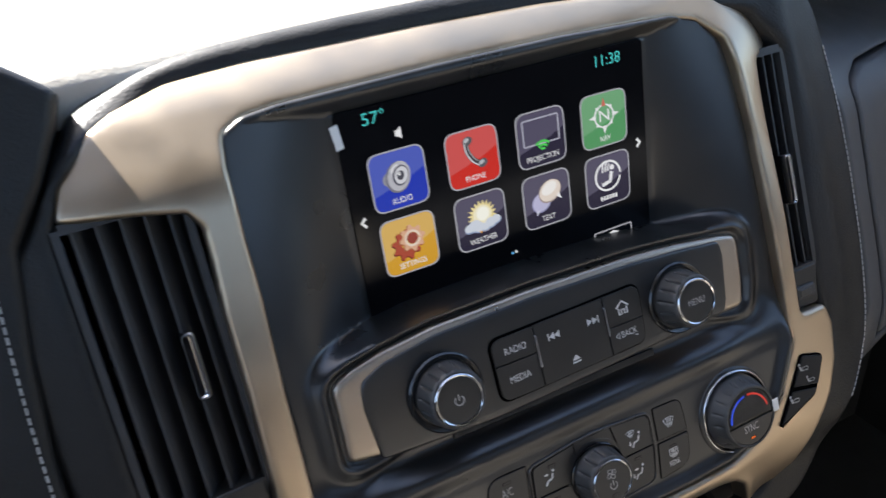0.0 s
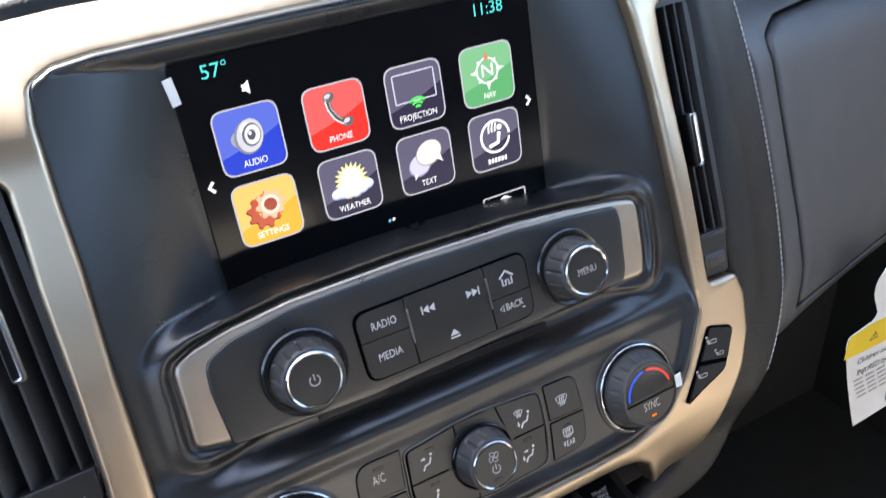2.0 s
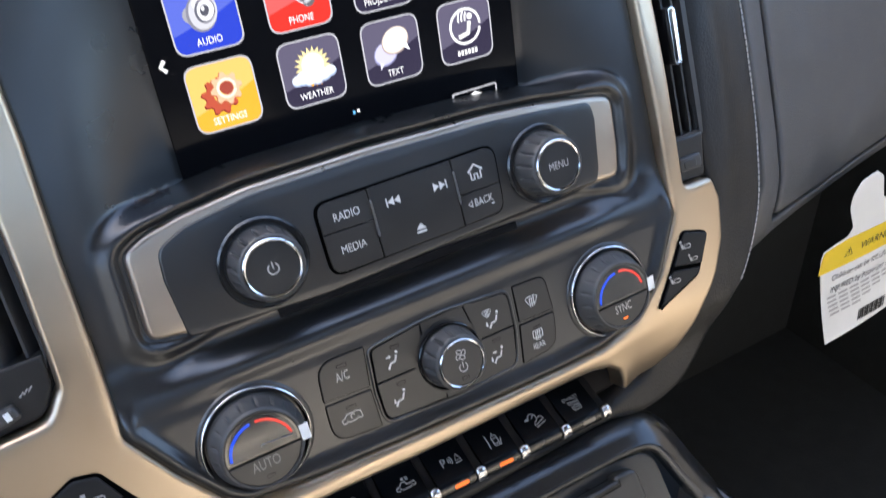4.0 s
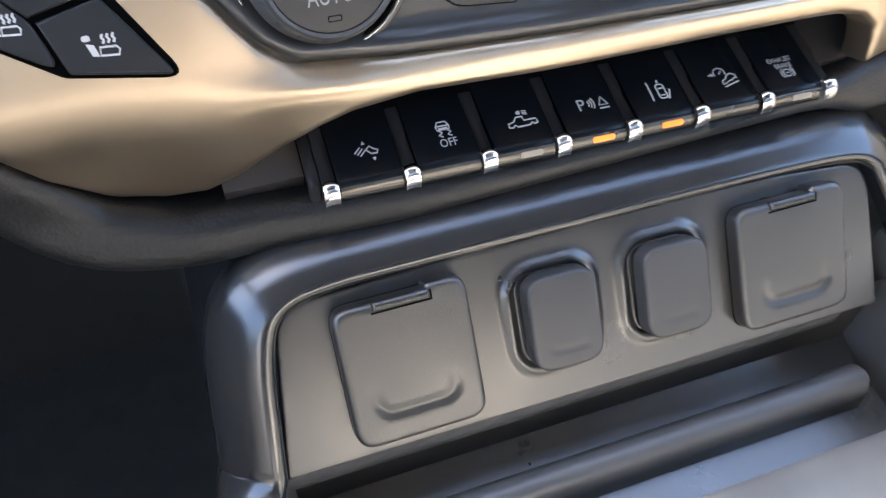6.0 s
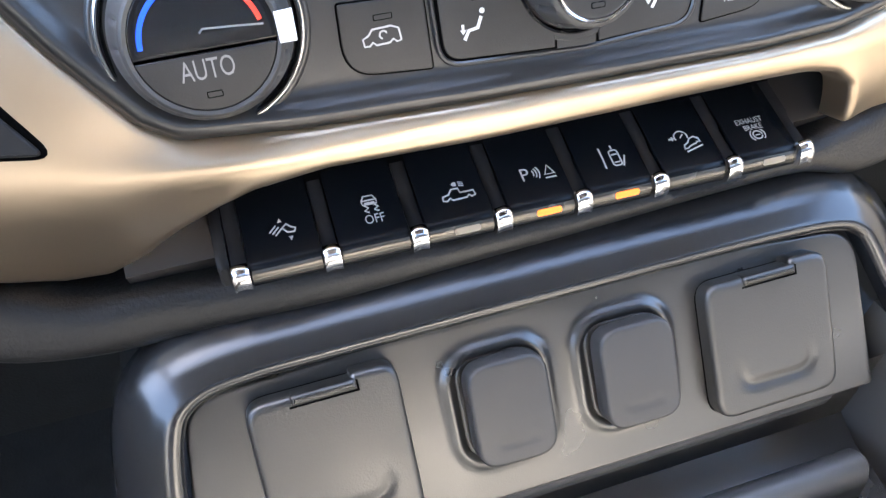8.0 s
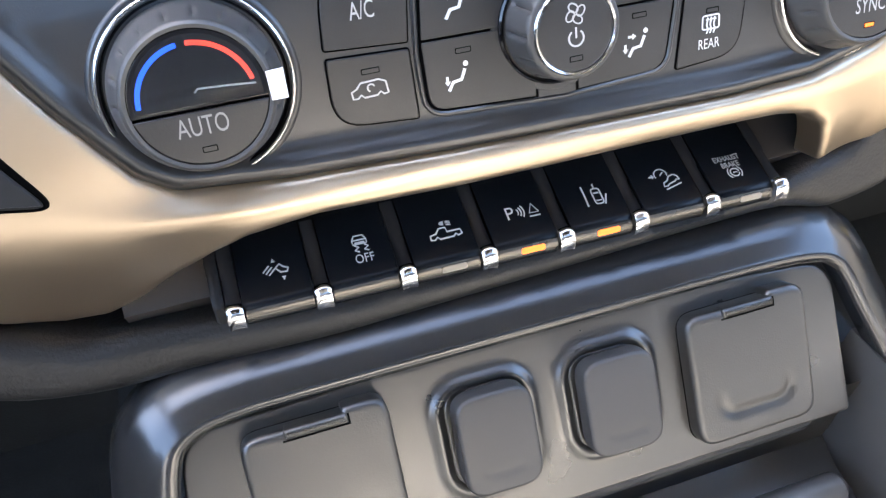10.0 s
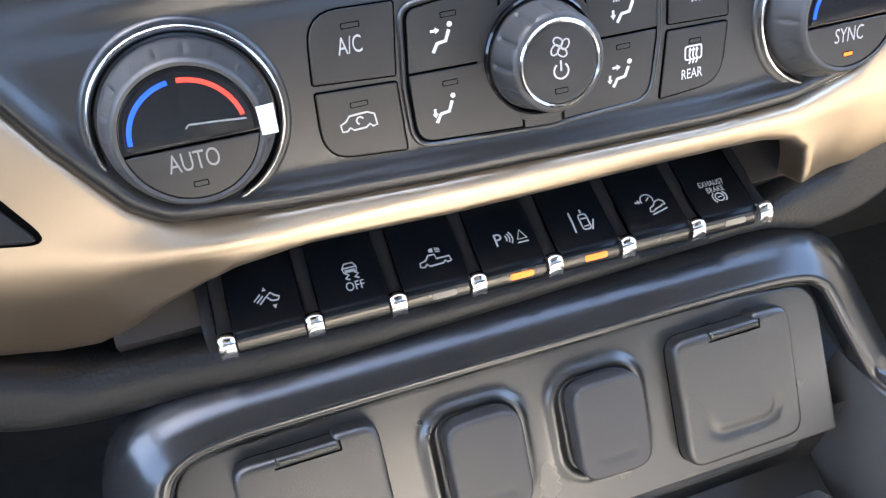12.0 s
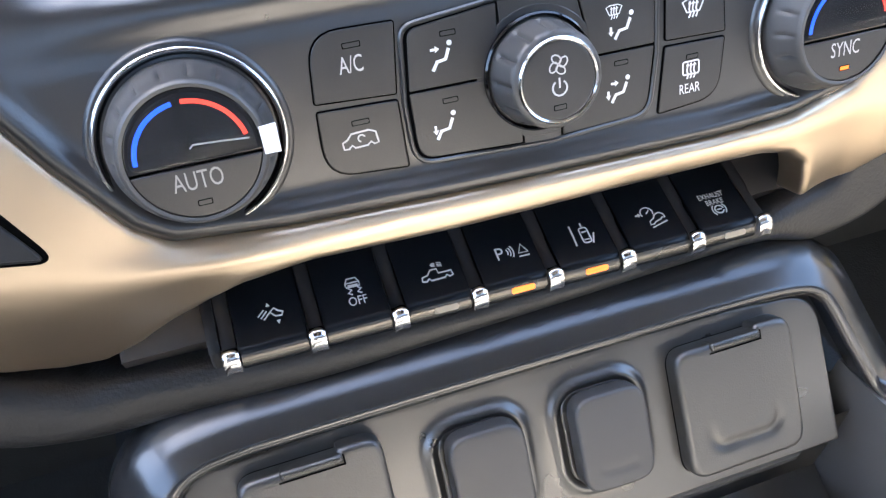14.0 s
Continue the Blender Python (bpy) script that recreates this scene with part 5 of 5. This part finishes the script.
def temperature_knob(cx, cy, word, lens):
    n0 = CN
    k = part("temperature_knob", lathe([(24.6, n0 - 1.5), (23.6, n0 + 0.4), (23.0, n0 + 0.9), (22.6, n0 + 1.0), (21.8, n0 + 0.7)], BLACK, cx, cy, 72), climate, "ribbed temperature knob with lit blue and red arc")
    part("chrome_ring", lathe([(22.3, n0 + 0.5), (22.25, n0 + 1.7), (22.0, n0 + 2.1), (21.6, n0 + 2.25), (21.2, n0 + 2.0), (21.05, n0 + 0.5)], CHROME, cx, cy, 96), k, "thin chrome ring")
    part("well", lathe([(20.8, n0 + 1.6), (20.0, n0 - 0.2), (17.0, n0 - 0.8)], GLOSS, cx, cy, 72), k)
    part("grip", lathe([(19.4, n0 - 1), (19.4, n0 + 3.0), (18.8, n0 + 4.4), (18.2, n0 + 6.4), (17.6, n0 + 7.4), (16.9, n0 + 10.0), (16.4, n0 + 11.4), (15.8, n0 + 11.8), (15.0, n0 + 11.6)], GRIP, cx, cy, 216, 18, 0.8, (n0 + 4.6, n0 + 9.4)), k)
    top = n0 + 11.4
    part("lens", slab([p for p in arc(cx, cy, 15.1, -8, 188, 36)], top - 2, top, 0.4, GLOSS), k, "gloss black half-round lens")
    btn = part("knob_button", slab([p for p in arc(cx, cy, 15.1, 190.3, 349.7, 30)], top - 2, top - 0.1, 0.4, KEYBLACK), k)
    part("word", lettering(word, 4.3 if word == "AUTO" else 4.0, cx - 0.6, cy - 6.2, top - 0.1, GREYPRINT if word == "SYNC" else DIMPRINT, 0.66, th=0.06), btn)
    led(cx - 0.4, cy - 11.4, top - 0.1, btn, lens, 3.2, 1.1)
    part("cold_arc", stroke(arc(cx - 0.2, cy - 0.5, 12.5, 178, 98, 24), 1.05, top, 0.12, BLUELIT), k, "lit blue arc")
    part("hot_arc", stroke(arc(cx - 0.2, cy - 0.5, 12.5, 89, 12, 24), 1.05, top, 0.12, REDLIT), k, "lit red arc")
    tab = part("film_tab", slab(rpoly([(cx + 15.2, cy - 3.4), (cx + 18.9, cy - 3.4), (cx + 18.9, cy + 3.4), (cx + 15.0, cy + 3.2)]), top + 0.4, top + 0.6, 0.08, PAPER), k, "white pull tab of a protective film")
    film = relief(arc(cx, cy, 13.9, -6, 186, 30), [], lambda u, v: top + 0.25 + 1.5 * np.exp(-((v - cy - 0.6 - 0.06 * (u - cx)) / 1.8) ** 2) * (0.7 if word == "AUTO" else 0.2) + 0.2 * np.exp(-((v - cy - 5.5) / 2.2) ** 2), 0.8, 0.0, 0.05, FILM, 1.0)
    f = part("protective_film", film, tab, "clear puckered protective film")
    f.visible_shadow = False
    if word == "AUTO":
        # The bright reflection along the film crease is a painted pale stroke.
        part("film_glint", stroke([(cx - 0.6, cy + 1.4), (cx + 0.2, cy + 2.2), (cx + 7, cy + 1.7), (cx + 12.6, cy + 1.2)], 0.4, top + 0.3, 0.08, GREYPRINT), tab, "pale stroke painted as the glint on the film crease")
    return k


temperature_knob(-86.4, -57.5, "AUTO", AMBERDIM)
temperature_knob(90.1, -60.9, "SYNC", AMBER)

# ---- seat buttons set into the bezel ----
pad_l = part("seat_button_panel", slab(SEATPAD, -2, 3.4, 0.6, VOID), stack, "black three-button seat heater panel")
part("seat_button", slab(inset(ccw(rpoly([(-163.5, -47.5, 6), (-152, -42.5, 4), (-143.5, -44.5, 3), (-137.6, -56.5), (-153.6, -60.2), (-161, -52)])), 0.5), 2, 4.4, 0.6, DIVIDER), pad_l)
part("seat_button", slab(inset(ccw(rpoly([(-162.4, -48.4), (-152.8, -60.4), (-149, -74, 3), (-168.3, -61, 5)])), 0.5), 2, 4.4, 0.6, DIVIDER), pad_l)
part("seat_button", slab(inset(ccw(rpoly([(-152.6, -60.6), (-137.4, -57.0), (-124, -78.6, 2), (-149, -74.0, 2)])), 0.5), 2, 4.4, 0.6, DIVIDER), pad_l)


def seat_mark(cx, cy, n, parent, waves=True, s=1.0):
    """A seat seen from the side: headrest, solid backrest, outlined cushion, and heat waves."""
    q = lambda pts: [(cx + x * s, cy + y * s) for x, y in pts]
    d = [plate(q([(-2.9, 1.0), (-1.5, 0.6), (-0.9, -1.7), (-2.2, -1.5)]), n, 0.1, GREYPRINT), plate(q(rrect(-2.6, 2.0, 1.5, 1.1, 0.4, 3)), n, 0.1, GREYPRINT),
         stroke(q([(-0.7, -1.6), (2.6, -1.9), (3.0, -0.9), (2.5, -0.2), (-0.5, 0.0)]), 0.4 * s, n, 0.1, GREYPRINT, True)]
    if waves:
        for k in range(3):
            x = 0.2 + 1.0 * k
            d.append(stroke(q([(x, 0.6), (x + 0.35, 1.2), (x, 1.8), (x + 0.35, 2.4)]), 0.5 * s, n, 0.1, GREYPRINT))
    part("seat_mark", joined(*d), parent)


seat_mark(-147.5, -52.0, 4.4, pad_l, False, 1.2)
seat_mark(-158.5, -60.6, 4.4, pad_l, True, 1.1)
seat_mark(-139.8, -68.4, 4.4, pad_l, True, 1.2)
pad_r = part("seat_button_panel", slab(PASSPAD, -2, 4.0, 0.6, VOID), stack, "black two-button seat heater panel")
part("seat_button", slab(inset(ccw(rpoly([(139.8, -47.2, 3), (155.6, -52.4, 3), (148.5, -67.6), (129.6, -63.4)])), 0.6), 1, 4.6, 0.5, DIVIDER), pad_r)
part("seat_button", slab(inset(ccw(rpoly([(129.0, -64.6), (148.0, -68.6), (144.9, -72.6, 5), (116.4, -82.2, 1)])), 0.6), 1, 4.6, 0.5, DIVIDER), pad_r)
seat_mark(139.2, -54.2, 4.6, pad_r, False, 1.1)
seat_mark(143.0, -62.2, 4.6, pad_r, False, 0.9)
seat_mark(129.4, -69.4, 4.6, pad_r, False, 1.1)

# ---- switch marks and lamps ----
G = 0.02


MOVES = [(0.6, 2.9), (1.3, 2.6), (1.9, 1.8), (1.6, 2.5), (1.4, 2.5), (1.3, 2.7), (-0.8, 1.2)]


def mark(i, *datas):
    v, f, m = joined(*datas)
    part("mark", ([(x + MOVES[i][0], y + MOVES[i][1], z) for x, y, z in v], f, m), SWITCHES[i][0])


def k_(i, pts, v=0.0):
    c = SWITCHES[i][1]
    return [(c + x, y + v) for x, y in pts]


mark(0, *[stroke(k_(0, [(-3.3 + 0.75 * q, 0.1 - 0.65 * q), (-1.3 + 0.75 * q, 2.1 - 0.65 * q)]), 0.42, G, 0.1, WHITE) for q in range(3)],
     stroke(k_(0, [(0.3, 0.9), (1.6, -0.7), (3.4, -0.9), (3.9, 0.2), (2.6, 0.9), (1.6, 2.0)]), 0.5, G, 0.1, WHITE, True),
     plate(k_(0, [(0.6, 2.9), (-0.6, 2.9), (0.0, 4.2)]), G, 0.1, WHITE), plate(k_(0, [(1.6, -2.2), (2.8, -2.2), (2.2, -3.5)]), G, 0.1, WHITE))
mark(1, stroke(k_(1, [(-2.0, 2.9), (2.0, 2.9), (2.1, 4.2), (1.3, 5.8), (-1.3, 5.8), (-2.1, 4.2)]), 0.42, G, 0.1, WHITE, True), stroke(k_(1, [(-1.9, 4.3), (1.9, 4.3)]), 0.4, G, 0.1, WHITE), stroke(k_(1, [(-1.5, 3.3), (1.5, 3.3)]), 0.7, G, 0.1, WHITE), stroke(k_(1, [(-1.6, 2.6), (-0.6, 1.8), (-1.8, 0.9), (-0.6, 0.2)]), 0.5, G, 0.1, WHITE), stroke(k_(1, [(1.2, 2.6), (2.2, 1.8), (1.0, 0.9), (2.2, 0.2)]), 0.5, G, 0.1, WHITE),
     lettering("OFF", 2.9, SWITCHES[1][1] + 0.3, -2.2, G, WHITE, 0.78))
mark(2, stroke(k_(2, [(-4.8, -0.6), (-4.6, 0.8), (-2.8, 1.2), (-1.6, 2.8), (0.4, 2.8), (0.6, 1.2), (4.6, 1.2), (4.8, -0.4), (3.6, -0.8), (3.0, 0), (2.2, -0.8), (-2.0, -0.9), (-2.6, 0), (-3.6, -0.9)]), 0.5, G, 0.1, WHITE, True),
     plate(k_(2, [(-0.8, 3.8), (0.2, 3.6), (0.4, 5.0), (-0.6, 5.0), (-1.1, 4.4)]), G, 0.1, WHITE), *[stroke(k_(2, [(0.9, 3.7 + 0.6 * q), (2.4, 3.3 + 0.6 * q)]), 0.3, G, 0.1, WHITE) for q in range(3)])
mark(3, lettering("P", 4.4, SWITCHES[3][1] - 3.6, 1.4, G, WHITE, 0.9), *[stroke(arc(SWITCHES[3][1] - 2.6, 1.6, 1.8 + 0.9 * q, -35, 35, 6), 0.4, G, 0.1, WHITE) for q in range(3)],
     stroke(k_(3, [(2.4, 0.4), (5.4, 0.4), (3.9, 3.6)]), 0.45, G, 0.1, WHITE, True), stroke(k_(3, [(2.2, -0.8), (5.6, -0.8)]), 0.45, G, 0.1, WHITE))
mark(4, stroke(k_(4, [(-3.4, -2.2), (-3.2, 1.4), (-3.2, 5.4)]), 0.5, G, 0.1, WHITE), stroke(rrect(SWITCHES[4][1] + 0.7, 1.0, 2.7, 5.6, 0.9, 3), 0.45, G, 0.1, WHITE, True), stroke(k_(4, [(-0.2, 2.2), (1.6, 2.2)]), 0.5, G, 0.1, WHITE),
     stroke(k_(4, [(-0.2, -0.6), (1.6, -0.6)]), 0.4, G, 0.1, WHITE), stroke(k_(4, [(0.7, 4.2), (0.7, 5.6)]), 0.5, G, 0.1, WHITE), stroke(k_(4, [(2.2, -2.4), (3.7, 1.2)]), 0.5, G, 0.1, WHITE))
mark(5, stroke(arc(SWITCHES[5][1] - 1.0, 3.2, 2.1, -25, 205, 14), 0.4, G, 0.1, WHITE), stroke(k_(5, [(-1.4, 2.8), (0.0, 4.0)]), 0.4, G, 0.1, WHITE), plate(k_(5, [(-5.2, 2.7), (-4.2, 2.7), (-4.2, 2.1), (-3.3, 3.0), (-4.2, 3.9), (-4.2, 3.3), (-5.2, 3.3)]), G, 0.1, WHITE),
     stroke(k_(5, [(-1.6, -1.4), (-1.2, 0.0), (0.2, 0.6), (1.2, 2.0), (2.8, 2.4), (4.0, 1.6), (4.2, 0.2), (3.2, 0.4), (2.6, -0.2), (1.6, -0.4), (0.4, -0.8), (-0.4, -1.4)]), 0.45, G, 0.1, WHITE, True), stroke(k_(5, [(-1.4, -2.6), (4.4, -1.2)]), 0.45, G, 0.1, WHITE))
mark(6, lettering("EXHAUST", 2.0, SWITCHES[6][1] + 0.2, 5.2, G, WHITE, 0.74), lettering("BRAKE", 2.0, SWITCHES[6][1] + 0.4, 2.6, G, WHITE, 0.74), stroke(arc(SWITCHES[6][1] + 0.6, -0.4, 1.5, 0, 345, 16), 0.4, G, 0.1, WHITE), stroke(arc(SWITCHES[6][1] + 0.6, -0.4, 2.4, -50, 50, 8), 0.35, G, 0.1, WHITE),
     stroke(arc(SWITCHES[6][1] + 0.6, -0.4, 2.4, 130, 230, 8), 0.35, G, 0.1, WHITE), stroke(k_(6, [(-0.2, -0.4), (1.4, -0.4)]), 0.35, G, 0.1, WHITE))


def front_lamp(i, mat, dx):
    """A little lamp window in the sloping front of a key."""
    c = SWITCHES[i][1] + dx
    v = []
    for x, y in rrect(0, 0, 7.6, 2.0, 0.8, 3):
        t = 0.44 - y / 3.95
        v.append((c + x, -7.0 - 1.8 * t - 0.5 * math.sin(math.pi * t) - 0.16, -0.85 - 3.5 * t + 0.3 * math.sin(math.pi * t) + 0.1))
    k = len(v)
    w = [(x, y + 0.5, z - 0.2) for x, y, z in v]
    rim = [(i, (i + 1) % k, k + (i + 1) % k, k + i) for i in range(k)]
    part("lamp_window", (v + w, [tuple(range(k)), tuple(range(2 * k - 1, k - 1, -1))] + rim, mat), SWITCHES[i][0], "lit amber lamp" if mat is AMBER else "unlit lamp window")


# Added strips give the warm reflection on the rounded black key fronts.
for key, c in SWITCHES:
    strip = [(c + du, -7.0 - 1.8 * t - 0.5 * math.sin(math.pi * t), -0.85 - 3.5 * t + 0.3 * math.sin(math.pi * t)) for du in (-9.5, 9.5) for t in (0, 0.15, 0.4, 0.7, 1.0)]
    back = [(x, y + 0.6, z - 0.4) for x, y, z in strip]
    part("front_sheen", (strip + back, [(k, k + 1, k + 6, k + 5) for k in range(4)] + [(k + 10, k + 11, k + 16, k + 15) for k in range(4)] + [(0, 5, 15, 10), (4, 9, 19, 14)], STRIP), key, "added lighter strip for the sheen on the key front")
front_lamp(2, AMBERDIM, 1.6)
front_lamp(3, AMBER, 1.6)
front_lamp(4, AMBER, 1.6)
front_lamp(6, AMBERDIM, 1.6)


# ---- air vents ----
def vent(name, u0, u1, v0, v1, fins, slider_at, slider_v, label, tilt):
    t = thing(name, STACK, label, "air vent")
    part("duct_back", box(u0 - 1, u1 + 1, v0 - 2, v1 + 2, -62, -60, INK), t)
    part("duct_wall", box(u0 - 3, u0, v0 - 2, v1 + 2, -60, -4, LOUVER), t)
    part("duct_wall", box(u1, u1 + 3, v0 - 2, v1 + 2, -60, -4, LOUVER), t)
    part("duct_wall", box(u0, u1, v1, v1 + 4, -60, -4, LOUVER), t)
    part("duct_wall", box(u0, u1, v0 - 4, v0, -60, -4, LOUVER), t)
    for k in range(fins):
        c = u0 + (u1 - u0) * (k + 0.5) / fins
        prof = [(-1.0, 0), (-0.6, 0.9), (0.4, 1.0), (1.0, 0.2), (1.2, -8), (1.0, -20), (-1.0, -20), (-1.2, -8)]
        verts, faces = [], []
        for v in (v0, v1):
            for a, b in prof:
                verts.append((c + a + tilt * (b / 20), v, b - 7))
        n = len(prof)
        faces = [(i, (i + 1) % n, n + (i + 1) % n, n + i) for i in range(n)] + [tuple(range(n)), tuple(range(n, 2 * n))]
        fin = part("louver", (verts, faces, LOUVER), t)
        if k == slider_at:
            clip = part("slider", slab(rrect(c, slider_v, 4.6, 27, 2.0, 4), -9, -1.6, 1.0, GLOSS), fin, "chrome-edged louver slider")
            part("chrome_edge", band(rrect(c + 0.6, slider_v, 5.2, 28.0, 2.4, 6), rrect(c - 0.2, slider_v, 2.4, 24.4, 1.1, 6), -6, -0.6, CHROME, 0.7), clip, "chrome strip")
    for k in range(3):
        v = v0 + (v1 - v0) * (k + 0.6) / 3.2
        part("cross_vane", box(u0, u1, v - 0.8, v + 0.8, -44, -28, INK), t)
    return t


vent_l = vent("air_vent", -189, -145.5, 2, 119, 5, 3, 57, "tall black air vent with vertical louvers and slider", -11.0)
part("lower_panel", slab(rpoly([(-192, 2.5), (-192, -19), (-173, -20.5), (-152.5, -18.5, 6), (-146, -8, 5), (-145.8, 3.5)]), -30, -3, 1.2, KEYBLACK), vent_l, "black vent foot with thumbwheel")
wheel = part("thumbwheel", slab(rpoly([(-178, -13, 1.5), (-160, -9.4, 1.5), (-158.4, -14.6, 1.5), (-176.5, -19.2, 1.5)]), -6, 0.6, 1.4, GRIP), vent_l)
part("pointer", slab(rpoly([(-164.0, -11.2), (-162.0, -10.8), (-161.4, -14.0), (-163.4, -14.4)]), 0, 0.8, 0.1, PAPER), wheel, "white pointer mark")
part("vent_marks", joined(*[stroke([(-157.4 + 1.6 * k, -8.6 + 0.5 * k), (-155.6 + 1.6 * k, -6.8 + 0.5 * k)], 0.4, -3, 0.1, GREYPRINT) for k in range(3)]), vent_l)
vent_r = vent("air_vent", 148.5, 167.5, -3, 113, 3, 1, 46, "slim black air vent with vertical louvers and slider", -7.0)
part("lower_panel", slab(rpoly([(147, -4), (147.2, -25.5), (166, -26.5, 3), (168.5, -4)]), -30, -3.2, 1.2, KEYBLACK), vent_r, "black vent foot with thumbwheel")
wheel = part("thumbwheel", slab(rrect(157, -17.2, 14, 7.5, 2.0), -6, -1.6, 1.2, GRIP), vent_r)
part("rib", slab(rrect(156, -17.4, 8, 4.4, 1.4), -3, -1.2, 0.4, BLACK), wheel)

# ---- airbag warning card hanging under the glove box ----
CARD = plane_pose(-0.017, 0.65, 0)
card = thing("warning_card", CARD, "white warning card with yellow band hanging from the glove box", "warning card")
shape = rpoly([(276, 26, 2), (277, 33), (297, 38.5), (299, 44), (289, 62), (287, 72, 3), (290, 82), (301, 86), (310, 80), (320, 60), (352, 44), (380, 40), (384, -44), (340, -47), (296, -49)])
part("card", relief(shape, [], lambda u, v: -2.0 + 0.0010 * (v - 30) ** 2 - 0.0006 * (u - 320) ** 2, 6.0, 0.0, 0.5, PAPER, 4.0), card)


def card_n(u, v):
    return -2.0 + 0.0010 * (v - 30) ** 2 - 0.0006 * (u - 320) ** 2 + 0.25


def on_card(data):
    v, f, m = data
    return [(x, y, z + float(card_n(x, y))) for x, y, z in v], f, m


part("yellow_band", relief(rpoly([(276.4, 14.5), (382, 14.5), (382, 36), (352, 36), (297, 36.5), (277, 32.6)]), [], lambda u, v: card_n(u, v) + 0.05, 6.0, 0.0, 0.2, YELLOW, 4.0), card, "yellow warning band")
part("warning_word", on_card(lettering("WARNING", 6.0, 331, 25, 0.15, INK, 0.9)), card)
part("warning_sign", on_card(joined(stroke([(298, 22), (305, 22), (301.5, 28)], 0.9, 0.15, 0.1, INK, True), stroke([(301.5, 23.4), (301.5, 26.4)], 0.7, 0.15, 0.1, INK))), card)
part("card_text", on_card(lettering("Children can be KILLED or", 4.6, 322, 7.2, 0.1, INK, 0.86)), card)
part("card_text", on_card(lettering("INJURED by Passenger Air", 4.6, 323, -2.8, 0.1, INK, 0.86)), card)
for k in range(5):
    part("small_print", on_card(joined(*[plate([(290 + 1.6 * k + 11 * q, -9.6 - 4.0 * k), (298.5 + 1.6 * k + 11 * q, -9.6 - 4.0 * k), (298.5 + 1.6 * k + 11 * q, -8.0 - 4.0 * k), (290 + 1.6 * k + 11 * q, -8.0 - 4.0 * k)], 0.1, 0.1, GREYPRINT) for q in range(7 - k)])), card)
part("barcode", on_card(joined(*[plate([(327 + 1.7 * k, -42), (327.9 + 0.7 * (k % 3) * 0.5 + 1.7 * k, -42), (327.9 + 0.7 * (k % 3) * 0.5 + 1.7 * k, -33), (327 + 1.7 * k, -33)], 0.1, 0.1, INK) for k in range(17)])), card)

# ---- printed sheet on the passenger floor ----
sheet = thing("paper_sheet", Matrix.Translation((0.66, -0.05, 0.110)) @ Matrix.Rotation(radians(20), 4, "Z"), "grey printed paper sheet lying on the carpet", "paper")
part("sheet", slab(rrect(0, 0, 170, 104, 10, 4), 0.2, 1.2, 0.3, GREYPRINT), sheet)
for k in range(6):
    part("small_print", plate([(-70, 34 - 11 * k), (40 - 9 * (k % 3), 34 - 11 * k), (40 - 9 * (k % 3), 31 - 11 * k), (-70, 31 - 11 * k)], 1.2, 0.3, DIMPRINT), sheet)
